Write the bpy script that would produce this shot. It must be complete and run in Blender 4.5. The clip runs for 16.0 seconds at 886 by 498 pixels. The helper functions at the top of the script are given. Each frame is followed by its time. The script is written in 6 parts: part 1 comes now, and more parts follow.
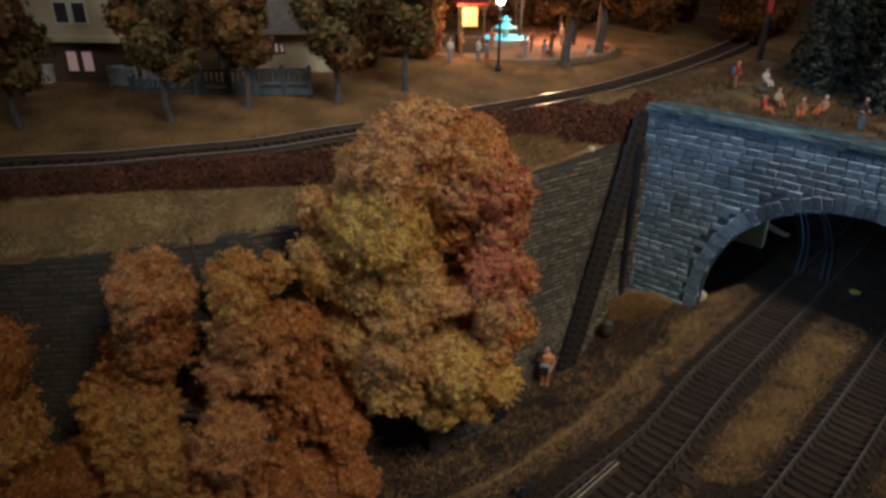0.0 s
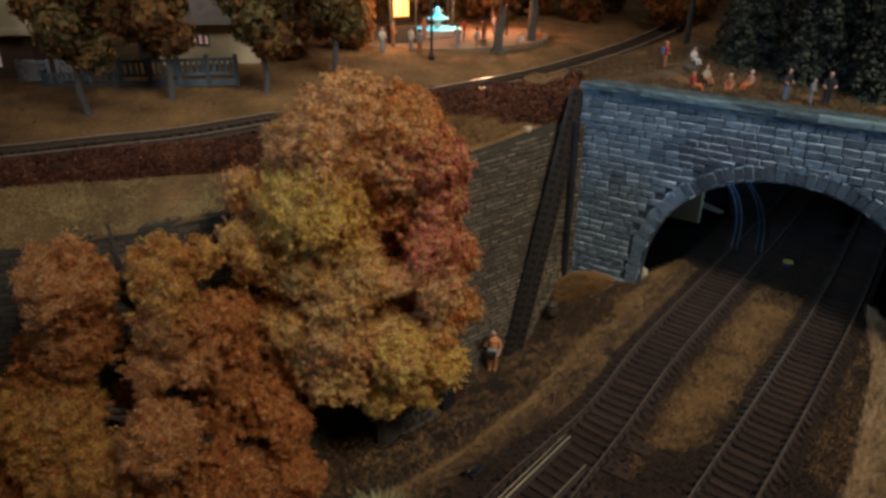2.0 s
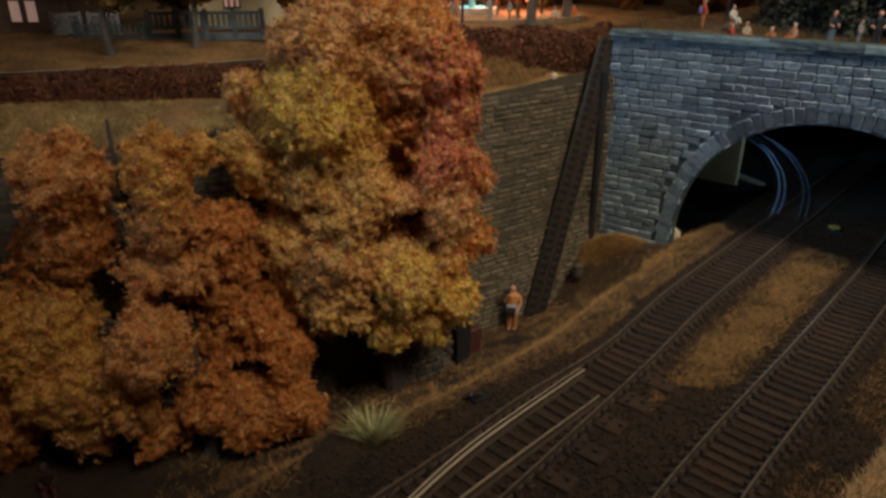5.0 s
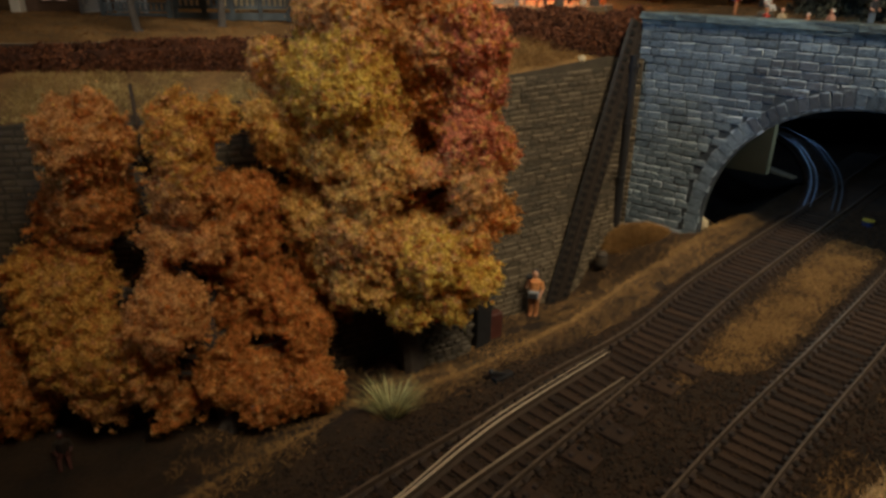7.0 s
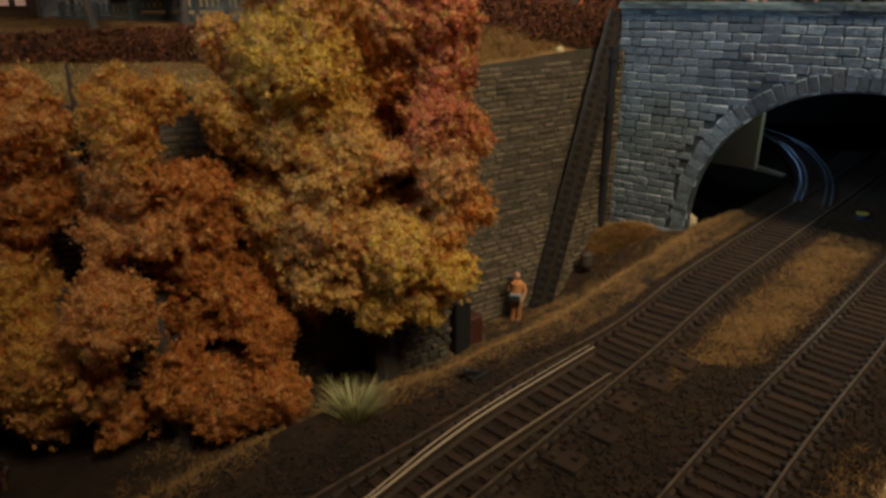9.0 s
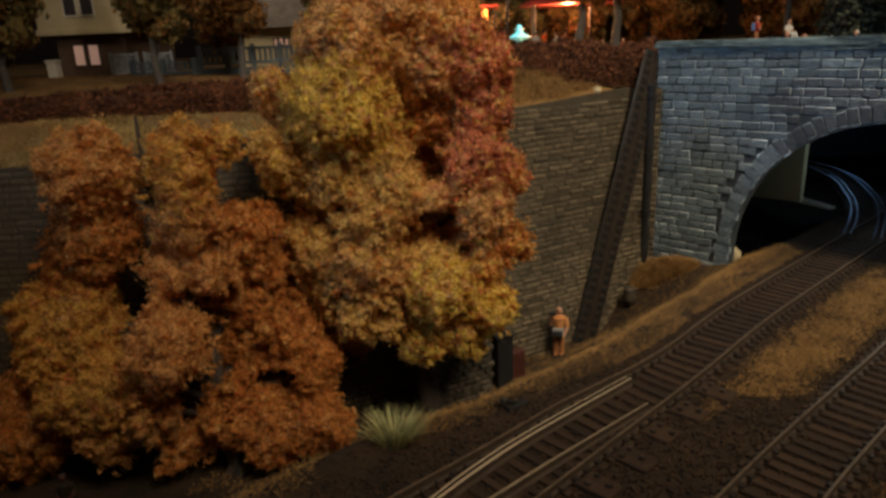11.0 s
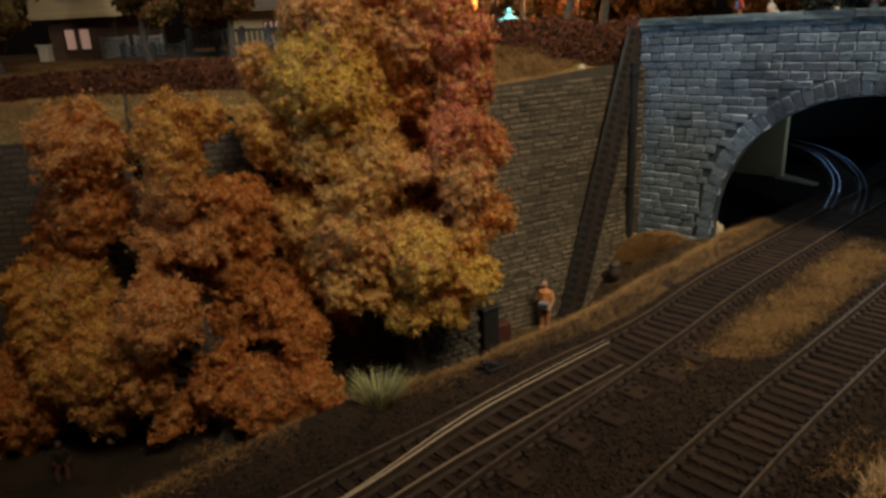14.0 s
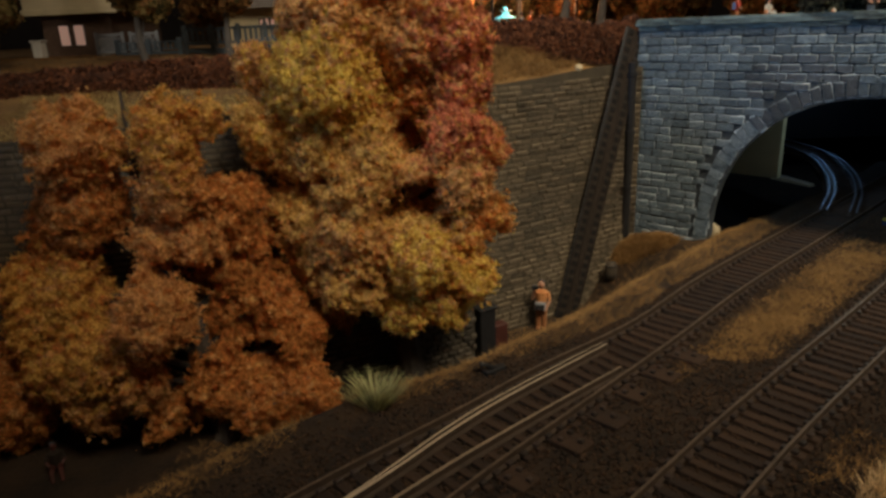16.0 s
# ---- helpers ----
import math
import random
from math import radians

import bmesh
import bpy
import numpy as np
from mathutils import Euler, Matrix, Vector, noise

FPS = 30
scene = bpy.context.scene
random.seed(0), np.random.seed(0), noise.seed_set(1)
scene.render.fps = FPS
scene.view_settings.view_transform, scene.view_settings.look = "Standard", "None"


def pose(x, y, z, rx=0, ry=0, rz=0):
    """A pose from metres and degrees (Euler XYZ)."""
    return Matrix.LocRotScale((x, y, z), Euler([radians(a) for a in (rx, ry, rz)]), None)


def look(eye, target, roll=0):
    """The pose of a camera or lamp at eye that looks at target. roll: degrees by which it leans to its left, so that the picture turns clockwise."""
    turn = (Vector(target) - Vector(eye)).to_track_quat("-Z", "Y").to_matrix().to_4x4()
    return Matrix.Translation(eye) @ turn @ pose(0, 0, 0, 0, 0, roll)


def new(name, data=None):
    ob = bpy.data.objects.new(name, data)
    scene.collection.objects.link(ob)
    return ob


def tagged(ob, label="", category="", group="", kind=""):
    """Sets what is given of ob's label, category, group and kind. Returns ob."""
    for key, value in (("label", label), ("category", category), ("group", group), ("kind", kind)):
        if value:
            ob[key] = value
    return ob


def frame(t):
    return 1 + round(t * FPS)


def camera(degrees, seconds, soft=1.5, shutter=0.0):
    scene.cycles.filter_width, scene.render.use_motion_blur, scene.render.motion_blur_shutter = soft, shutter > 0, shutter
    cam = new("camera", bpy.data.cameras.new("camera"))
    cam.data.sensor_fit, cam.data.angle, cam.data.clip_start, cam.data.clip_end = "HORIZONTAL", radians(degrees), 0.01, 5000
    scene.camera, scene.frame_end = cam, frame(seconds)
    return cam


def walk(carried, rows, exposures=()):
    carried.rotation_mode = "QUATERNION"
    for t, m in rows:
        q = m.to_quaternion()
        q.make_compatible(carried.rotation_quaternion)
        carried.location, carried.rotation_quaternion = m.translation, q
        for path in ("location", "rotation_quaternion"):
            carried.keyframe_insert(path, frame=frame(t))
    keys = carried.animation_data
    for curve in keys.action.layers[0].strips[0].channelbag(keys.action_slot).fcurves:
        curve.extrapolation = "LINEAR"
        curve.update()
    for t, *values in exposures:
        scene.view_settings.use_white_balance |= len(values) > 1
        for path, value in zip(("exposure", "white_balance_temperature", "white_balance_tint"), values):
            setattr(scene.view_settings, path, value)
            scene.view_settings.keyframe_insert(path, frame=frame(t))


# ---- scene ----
# A model railway at 1:87. Plan numbers below are centimetres; S brings them to metres. z = 0 is the sleepers of the lower tracks.
S = 0.01
cam = camera(66.3, 16.0, soft=3.1)
PATH = [
    (0, (-0.009, 0.047, 18.006), (-0.015, 1.846, 17.131), 0.5),
    (0.5, (-0.089, 0.099, 17.298), (-0.093, 1.895, 16.418), -0.3),
    (1, (0.457, -0.3, 16.493), (0.546, 1.497, 15.62), 0.2),
    (1.5, (0.56, -0.078, 16.977), (0.685, 1.72, 16.109), -0.6),
    (2, (0.202, 0.275, 16.738), (0.359, 2.076, 15.882), 0.1),
    (2.5, (0.268, 0.555, 16.688), (0.453, 2.356, 15.839), 0.0),
    (3, (0.812, 0.499, 15.844), (1.022, 2.304, 15.008), 0.1),
    (3.5, (0.913, 0.437, 15.272), (1.092, 2.263, 14.474), -0.5),
    (4, (1.097, 0.252, 14.405), (1.201, 2.091, 13.627), -1.2),
    (4.5, (1.304, 0.075, 13.505), (1.379, 1.917, 12.729), -0.6),
    (5, (1.391, -0.214, 12.736), (1.422, 1.628, 11.957), -0.1),
    (5.2, (1.335, -0.325, 12.42), (1.35, 1.518, 11.645), -0.2),
    (7.3, (1.259, -0.033, 11.457), (1.234, 1.811, 10.681), 0.6),
    (7.5, (1.415, 0.026, 11.118), (1.398, 1.873, 10.352), 0.5),
    (8, (1.425, 0.388, 10.682), (1.416, 2.245, 9.94), -0.0),
    (8.5, (1.392, 0.911, 10.072), (1.39, 2.774, 9.343), -0.4),
    (9, (1.89, 1.058, 10.103), (1.894, 2.93, 9.399), -0.3),
    (9.5, (2.028, 0.527, 10.431), (1.965, 2.423, 9.795), -1.0),
    (9.7, (2.052, 0.44, 10.58), (1.957, 2.338, 9.957), -1.5),
    (11.8, (2.456, -0.151, 9.741), (2.304, 1.756, 9.157), -2.4),
    (12, (2.467, -0.287, 9.66), (2.319, 1.617, 9.068), -2.4),
    (12.5, (2.63, -0.484, 9.871), (2.482, 1.419, 9.272), -2.6),
    (13, (2.771, -0.486, 9.868), (2.62, 1.414, 9.264), -3.2),
    (13.5, (2.773, -0.444, 9.715), (2.625, 1.454, 9.104), -2.9),
    (14, (2.85, -0.513, 9.72), (2.707, 1.384, 9.105), -2.8),
    (14.5, (2.809, -0.583, 9.683), (2.67, 1.313, 9.063), -2.7),
    (15, (2.76, -0.505, 9.656), (2.625, 1.391, 9.034), -2.6),
    (15.5, (2.684, -0.431, 9.723), (2.554, 1.465, 9.1), -2.5),
    (16, (2.73, -0.418, 9.808), (2.604, 1.478, 9.185), -2.4),
]
walk(cam, [(t, look(Vector(eye) * S, Vector(at) * S, roll)) for t, eye, at, roll in PATH],
     exposures=[(0, -0.18, 4850, 10), (1.5, -0.1, 4980, 10), (3, -0.05, 5250, 10), (5, 0, 5600, 10), (7.5, 0.04, 6150, 10), (9.5, 0.06, 6200, 10), (12, 0.06, 6050, 10), (16, 0.06, 5950, 10)])

# ---- light ----
world = bpy.data.worlds.new("room_air")
scene.world = world
world.use_nodes = True
world.node_tree.nodes["Background"].inputs[0].default_value = (1.0, 0.82, 0.64, 1)
world.node_tree.nodes["Background"].inputs[1].default_value = 0.15


def bulb(name, x, y, z, watts, colour, radius=0.2):
    data = bpy.data.lights.new(name, "POINT")
    data.energy, data.color, data.shadow_soft_size = watts, colour, radius * S
    ob = new(name, data)
    ob.location = Vector((x, y, z)) * S
    return ob


def spot_lamp(name, eye, target, degrees, watts, colour, radius):
    data = bpy.data.lights.new(name, "SPOT")
    data.energy, data.color, data.spot_size, data.spot_blend, data.shadow_soft_size = watts, colour, radians(degrees), 1.0, radius * S
    ob = new(name, data)
    ob.matrix_world = look(Vector(eye) * S, Vector(target) * S)
    return ob


spot_lamp("ceiling_spot", (30, -13, 60), (9.5, 31.5, 7.5), 49, 18.8, (1.0, 0.79, 0.5), 13)
spot_lamp("street_spot", (0, -4, 78), (4, 48, 10), 42, 5.0, (1.0, 0.78, 0.5), 8)
spot_lamp("house_spot", (-18, -58, 52), (-12, 43, 12), 15, 9.0, (1.0, 0.82, 0.6), 6)
spot_lamp("cool_spot", (-50, -18, 38), (13.4, 32.2, 4.6), 16, 11.5, (0.44, 0.69, 1.0), 12)

# Added unseen fill that brightens the board inside the arch.
bulb("tunnel_board_fill", 20.0, 29.9, 6.2, 0.02, (0.85, 0.95, 0.8), 0.3)
bulb("hidden_tunnel_light", 31.0, 56.5, 5.4, 0.014, (0.45, 0.68, 1.0), 0.6)

# ---- materials ----


def mat(name, colour, rough=0.8, vary=0.35, scale=300.0, bump=0.3, metal=0.0, tint=None, fine=1600.0, island=0.0, piece=0.0, bump_dist=0.0006, sheen=0.0):
    """A painted, grained surface: two scales of noise in the colour, relief from both."""
    m = bpy.data.materials.new(name)
    m.use_nodes = True
    nodes, link = m.node_tree.nodes, m.node_tree.links.new
    bsdf = nodes["Principled BSDF"]
    bsdf.inputs["Roughness"].default_value = rough
    bsdf.inputs["Metallic"].default_value = metal
    co = nodes.new("ShaderNodeTexCoord")
    big, small = nodes.new("ShaderNodeTexNoise"), nodes.new("ShaderNodeTexNoise")
    for n, s in ((big, scale), (small, fine)):
        n.inputs["Scale"].default_value = s
        n.inputs["Detail"].default_value = 4.0
        link(co.outputs["Object"], n.inputs["Vector"])
    ramp = nodes.new("ShaderNodeValToRGB")
    dark = [c * (1 - vary) for c in colour]
    light = [min(1.0, c * (1 + vary)) for c in (tint or colour)]
    ramp.color_ramp.elements[0].color, ramp.color_ramp.elements[1].color = (*dark, 1), (*light, 1)
    ramp.color_ramp.elements[0].position, ramp.color_ramp.elements[1].position = 0.3, 0.7
    mix = nodes.new("ShaderNodeMath")
    mix.operation = "MULTIPLY_ADD"
    mix.inputs[1].default_value = 0.4
    link(small.outputs["Fac"], mix.inputs[0])
    scale_big = nodes.new("ShaderNodeMath")
    scale_big.operation = "MULTIPLY"
    scale_big.inputs[1].default_value = 0.6
    link(big.outputs["Fac"], scale_big.inputs[0])
    link(scale_big.outputs[0], mix.inputs[2])
    last = mix.outputs[0]
    for amount, socket in ((island, "island"), (piece, "piece")):
        if not amount:
            continue
        if socket == "island":
            rnd = nodes.new("ShaderNodeNewGeometry").outputs["Random Per Island"]
        else:
            rnd = nodes.new("ShaderNodeObjectInfo").outputs["Random"]
        add = nodes.new("ShaderNodeMath")
        add.operation = "MULTIPLY_ADD"
        add.inputs[1].default_value = amount
        shift = nodes.new("ShaderNodeMath")
        shift.operation = "SUBTRACT"
        shift.inputs[1].default_value = amount / 2
        link(last, shift.inputs[0])
        link(rnd, add.inputs[0])
        link(shift.outputs[0], add.inputs[2])
        last = add.outputs[0]
    link(last, ramp.inputs["Fac"])
    link(ramp.outputs["Color"], bsdf.inputs["Base Color"])
    if bump:
        b = nodes.new("ShaderNodeBump")
        b.inputs["Strength"].default_value = bump
        b.inputs["Distance"].default_value = bump_dist
        link(mix.outputs[0], b.inputs["Height"])
        link(b.outputs["Normal"], bsdf.inputs["Normal"])
    return m


def foam(name, colour, tint, vary=0.28):
    """Dyed foam foliage: matt, a little light passes through it."""
    m = mat(name, colour, 0.9, vary, 120, 0.4, tint=tint, island=0.7)
    nodes, link = m.node_tree.nodes, m.node_tree.links.new
    bsdf, out = nodes["Principled BSDF"], nodes["Material Output"]
    trans, mix = nodes.new("ShaderNodeBsdfTranslucent"), nodes.new("ShaderNodeMixShader")
    link(bsdf.inputs["Base Color"].links[0].from_socket, trans.inputs["Color"])
    mix.inputs[0].default_value = 0.55
    link(bsdf.outputs[0], mix.inputs[1])
    link(trans.outputs[0], mix.inputs[2])
    link(mix.outputs[0], out.inputs["Surface"])
    return m


def glow(name, colour, strength):
    m = bpy.data.materials.new(name)
    m.use_nodes = True
    bsdf = m.node_tree.nodes["Principled BSDF"]
    bsdf.inputs["Base Color"].default_value = (*colour, 1)
    bsdf.inputs["Emission Color"].default_value = (*colour, 1)
    bsdf.inputs["Emission Strength"].default_value = strength
    return m


SLATE = mat("slate_blue_stone", (0.1, 0.15, 0.2), 0.4, 0.6, 420, 1.0, piece=0.1, tint=(0.15, 0.2, 0.25), bump_dist=0.0009)
SLATE_EDGE = mat("dry_brushed_stone_edge", (0.24, 0.3, 0.35), 0.45, 0.85, 170, 0.6, piece=0.35, tint=(0.36, 0.43, 0.48))
SLATE_MID = mat("stained_slate_stone", (0.095, 0.125, 0.155), 0.38, 0.6, 420, 0.8, piece=0.15)
SLATE_DARK = mat("soot_dark_stone", (0.075, 0.085, 0.1), 0.34, 0.6, 420, 0.8, piece=0.2)
MORTAR = mat("slate_mortar", (0.05, 0.062, 0.075), 0.7, 0.6, 130, 0.5)
COPING = mat("weathered_coping", (0.11, 0.14, 0.155), 0.5, 0.7, 260, 0.9, piece=0.3, tint=(0.15, 0.21, 0.225))
# Paler than BUFF: lit upper edges put into the stones' colour.
BUFF_EDGE = mat("lit_top_buff_edge", (0.11, 0.086, 0.055), 0.6, 0.7, 160, 0.6, piece=0.5, island=0.5)
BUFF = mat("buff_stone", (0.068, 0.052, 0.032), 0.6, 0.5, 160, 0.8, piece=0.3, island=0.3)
GREY_STONE = mat("grey_block_stone", (0.075, 0.062, 0.045), 0.7, 0.5, 300, 0.8, piece=0.5)
BUFF_JOINT = mat("buff_joint", (0.05, 0.04, 0.026), 0.85, 0.4, 160, 0.5)
EARTH = mat("brown_earth", (0.016, 0.0083, 0.0034), 0.95, 0.6, 60, 0.9, tint=(0.03, 0.0158, 0.0062), fine=700, bump_dist=0.0015)
TURF = mat("autumn_turf", (0.11, 0.062, 0.022), 0.95, 0.55, 45, 0.9, tint=(0.2, 0.115, 0.038), fine=700, bump_dist=0.0015)
BALLAST = mat("rusty_ballast", (0.025, 0.0125, 0.005), 0.9, 0.6, 120, 0.6, island=0.6, tint=(0.044, 0.022, 0.0088))
SLEEPER = mat("dark_sleeper", (0.033, 0.0165, 0.0072), 0.75, 0.5, 250, 0.8, piece=0.4)
RAIL_SIDE = mat("rusty_rail", (0.06, 0.04, 0.027), 0.6, 0.4, 300, 0.4)
RAIL_TOP = mat("worn_rail_head", (0.14, 0.1, 0.068), 0.5, 0.5, 300, 0.1, metal=0.25)
SHINY = mat("polished_rail_head", (0.6, 0.5, 0.38), 0.3, 0.2, 400, 0.1, metal=0.35)
DULL_BLADE = mat("worn_blade", (0.36, 0.28, 0.19), 0.45, 0.3, 400, 0.1, metal=0.35)
BLADE = mat("bright_blade", (0.66, 0.54, 0.38), 0.4, 0.15, 400, 0.1, metal=0.4)
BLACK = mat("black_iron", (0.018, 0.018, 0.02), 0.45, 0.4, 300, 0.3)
RUST = mat("rusty_iron", (0.03, 0.022, 0.017), 0.5, 0.6, 300, 0.4)
PITCH = mat("pitch_black_iron", (0.004, 0.004, 0.004), 0.7, 0.4, 300, 0.2)
CHAIR = mat("brown_chair_iron", (0.034, 0.022, 0.016), 0.5, 0.4, 300, 0.3, piece=0.8)
STEEL = mat("blued_steel", (0.3, 0.36, 0.45), 0.4, 0.4, 300, 0.2, metal=0.7)
BARK = mat("tree_bark", (0.07, 0.055, 0.045), 0.9, 0.4, 200, 0.8)
TWIG_GREY = mat("grey_twigs", (0.12, 0.125, 0.14), 0.8, 0.4, 200, 0.4)
GREY_BARK = mat("grey_bark", (0.085, 0.08, 0.08), 0.85, 0.35, 200, 0.7)
LEAF_Y = foam("yellow_foam", (0.9, 0.54, 0.085), (0.94, 0.63, 0.15))
LEAF_O = foam("ochre_foam", (0.8, 0.47, 0.12), (0.88, 0.57, 0.2))
LEAF_P = foam("peach_foam", (0.74, 0.41, 0.15), (0.82, 0.5, 0.21))
LEAF_R = foam("rust_foam", (0.62, 0.27, 0.06), (0.72, 0.34, 0.085))
LEAF_D = foam("crimson_foam", (0.62, 0.2, 0.1), (0.74, 0.31, 0.16))
TAWNY_O = foam("tawny_orange_foam", (0.86, 0.46, 0.09), (0.9, 0.54, 0.14))
TAWNY_P = foam("salmon_foam", (0.82, 0.4, 0.13), (0.88, 0.49, 0.19))
# Deeper orange dye that also paints shade on the orange tree's lower right.
TAWNY_R = foam("burnt_shaded_orange_foam", (0.62, 0.255, 0.058), (0.7, 0.31, 0.08))
LEAF_GREEN = foam("olive_leaves", (0.15, 0.135, 0.045), (0.25, 0.19, 0.07), 0.5)
LEAF_RUSSET = foam("russet_leaves", (0.23, 0.115, 0.036), (0.32, 0.165, 0.052), 0.4)
HEDGE = mat("dark_red_hedge", (0.075, 0.026, 0.012), 0.9, 0.5, 70, 0.0, tint=(0.14, 0.05, 0.02), island=0.5)
PINE = mat("dark_fir_needles", (0.027, 0.034, 0.024), 0.85, 0.5, 120, 0.0, tint=(0.05, 0.056, 0.036), island=0.9)
STRAW = mat("straw_grass", (0.44, 0.31, 0.11), 0.9, 0.4, 60, 0.0, tint=(0.52, 0.4, 0.17), island=0.6)
AUTUMN_GRASS = mat("russet_grass", (0.26, 0.14, 0.042), 0.9, 0.4, 60, 0.0, tint=(0.33, 0.19, 0.062), island=0.35)
TAN_GRASS = mat("tan_bank_grass", (0.66, 0.43, 0.2), 0.9, 0.35, 60, 0.0, tint=(0.75, 0.53, 0.28), island=0.8)
OLIVE_GRASS = mat("dark_russet_turf", (0.075, 0.05, 0.02), 0.9, 0.5, 60, 0.0, tint=(0.12, 0.07, 0.028), island=0.8)
TUFT = mat("pale_green_grass", (0.32, 0.31, 0.12), 0.85, 0.35, 60, 0.0, tint=(0.46, 0.44, 0.2), island=0.8)
CREAM = mat("cream_plaster", (0.5, 0.42, 0.27), 0.75, 0.2, 80, 0.2)
DARK_BRICK = mat("brown_house_brick", (0.1, 0.06, 0.042), 0.85, 0.35, 350, 0.5)
ROOF = mat("grey_roof", (0.14, 0.12, 0.11), 0.8, 0.35, 250, 0.5)
FENCE = mat("blue_grey_fence", (0.075, 0.1, 0.125), 0.7, 0.4, 200, 0.4, piece=0.3)
WHITE = mat("white_paint", (0.62, 0.6, 0.55), 0.6, 0.15, 150, 0.1)
PANEL = mat("grey_green_board", (0.34, 0.35, 0.27), 0.7, 0.2, 60, 0.2)
SKIN = mat("flesh_paint", (0.55, 0.3, 0.2), 0.6, 0.15, 300, 0.0)
RED = mat("red_paint", (0.45, 0.05, 0.03), 0.55, 0.2, 300, 0.0)
DULL_RED = mat("faded_red_paint", (0.07, 0.02, 0.014), 0.6, 0.4, 300, 0.2)
# Yellow and blue of the toy drum, darkened to put its shade into the paint.
YELLOW = mat("yellow_paint", (0.45, 0.36, 0.05), 0.5, 0.2, 300, 0.0)
SHADED_BLUE = mat("shaded_blue_paint", (0.02, 0.03, 0.1), 0.5, 0.2, 300, 0.0)
ORANGE = mat("orange_paint", (0.62, 0.16, 0.03), 0.55, 0.2, 300, 0.0)
BLUE = mat("blue_paint", (0.08, 0.16, 0.4), 0.55, 0.2, 300, 0.0)
DENIM = mat("denim_paint", (0.11, 0.16, 0.23), 0.6, 0.2, 300, 0.0)
CHARCOAL = mat("charcoal_paint", (0.03, 0.03, 0.035), 0.6, 0.2, 300, 0.0)
GREY = mat("grey_paint", (0.25, 0.27, 0.3), 0.6, 0.2, 300, 0.0)
TANNED = mat("sunburnt_paint", (0.6, 0.27, 0.1), 0.5, 0.25, 300, 0.0)
BRONZE = mat("bronze_paint", (0.4, 0.17, 0.07), 0.5, 0.25, 300, 0.0)
PATH_STONE = mat("dusty_path", (0.2, 0.145, 0.09), 0.9, 0.35, 100, 0.6)
FOOTPATH = mat("trodden_path", (0.13, 0.085, 0.045), 0.9, 0.45, 100, 0.6)
ROOM = mat("dark_room_paint", (0.06, 0.05, 0.045), 0.9, 0.3, 3, 0.1, fine=40)
TIMBER = mat("dark_timber", (0.06, 0.045, 0.03), 0.7, 0.4, 30, 0.3)
WINDOW_GLOW = glow("lit_window", (1.0, 0.62, 0.5), 0.11)
LAMP_GLOW = glow("lamp_globe", (1.0, 0.78, 0.5), 14.0)
STALL_GLOW = glow("stall_lantern", (1.0, 0.36, 0.06), 2.6)
WATER_GLOW = glow("lit_fountain_water", (0.25, 0.85, 0.85), 0.9)

# ---- building helpers (centimetres in, metres out) ----


def link_mesh(name, me, materials, parent=None, label=""):
    for m in materials if isinstance(materials, (list, tuple)) else [materials]:
        me.materials.append(m)
    ob = new(name, me)
    if parent is not None:
        ob.parent = parent
    if label:
        ob["label"] = label
    return ob


def part(name, bm, material, parent=None, label="", smooth=False):
    me = bpy.data.meshes.new(name)
    bmesh.ops.scale(bm, vec=(S, S, S), verts=bm.verts)
    bm.to_mesh(me)
    bm.free()
    if smooth:
        me.polygons.foreach_set("use_smooth", [True] * len(me.polygons))
    return link_mesh(name, me, material, parent, label)


def mesh_of(name, verts, faces):
    me = bpy.data.meshes.new(name)
    me.from_pydata([tuple(v) for v in np.asarray(verts, float) * S], [], [tuple(f) for f in faces])
    me.update()
    return me


def tri_mesh(name, verts, tris, slots=None):
    """A large triangle mesh from arrays."""
    me = bpy.data.meshes.new(name)
    n = len(tris)
    me.vertices.add(len(verts))
    me.vertices.foreach_set("co", (np.asarray(verts, np.float32) * S).ravel())
    me.loops.add(3 * n)
    me.loops.foreach_set("vertex_index", np.asarray(tris, np.int32).ravel())
    me.polygons.add(n)
    me.polygons.foreach_set("loop_start", np.arange(0, 3 * n, 3, dtype=np.int32))
    if slots is not None:
        me.polygons.foreach_set("material_index", np.asarray(slots, np.int32))
    me.update(calc_edges=True)
    me.validate()
    return me


def base(name, x=0, y=0, z=0, rz=0, label="", category="", group="", kind=""):
    ob = new(name)
    ob.matrix_basis = pose(x * S, y * S, z * S, 0, 0, rz)
    ob.empty_display_size = 0.01
    return tagged(ob, label, category, group, kind)


def box(bm, x0, y0, z0, x1, y1, z1, bevel=0.0):
    got = bmesh.ops.create_cube(bm, size=1)["verts"]
    for v in got:
        v.co = ((x0 + x1) / 2 + v.co.x * (x1 - x0), (y0 + y1) / 2 + v.co.y * (y1 - y0), (z0 + z1) / 2 + v.co.z * (z1 - z0))
    if bevel:
        edges = list({e for v in got for e in v.link_edges})
        bmesh.ops.bevel(bm, geom=edges, offset=bevel, segments=1, affect="EDGES")
    return got


def tube(bm, a, b, r0, r1, sides=8):
    a, b = Vector(a), Vector(b)
    m = (b - a).to_track_quat("Z", "Y").to_matrix().to_4x4()
    got = bmesh.ops.create_cone(bm, cap_ends=True, segments=sides, radius1=r0, radius2=r1, depth=(b - a).length)["verts"]
    bmesh.ops.transform(bm, matrix=Matrix.Translation((a + b) / 2) @ m, verts=got)
    return got


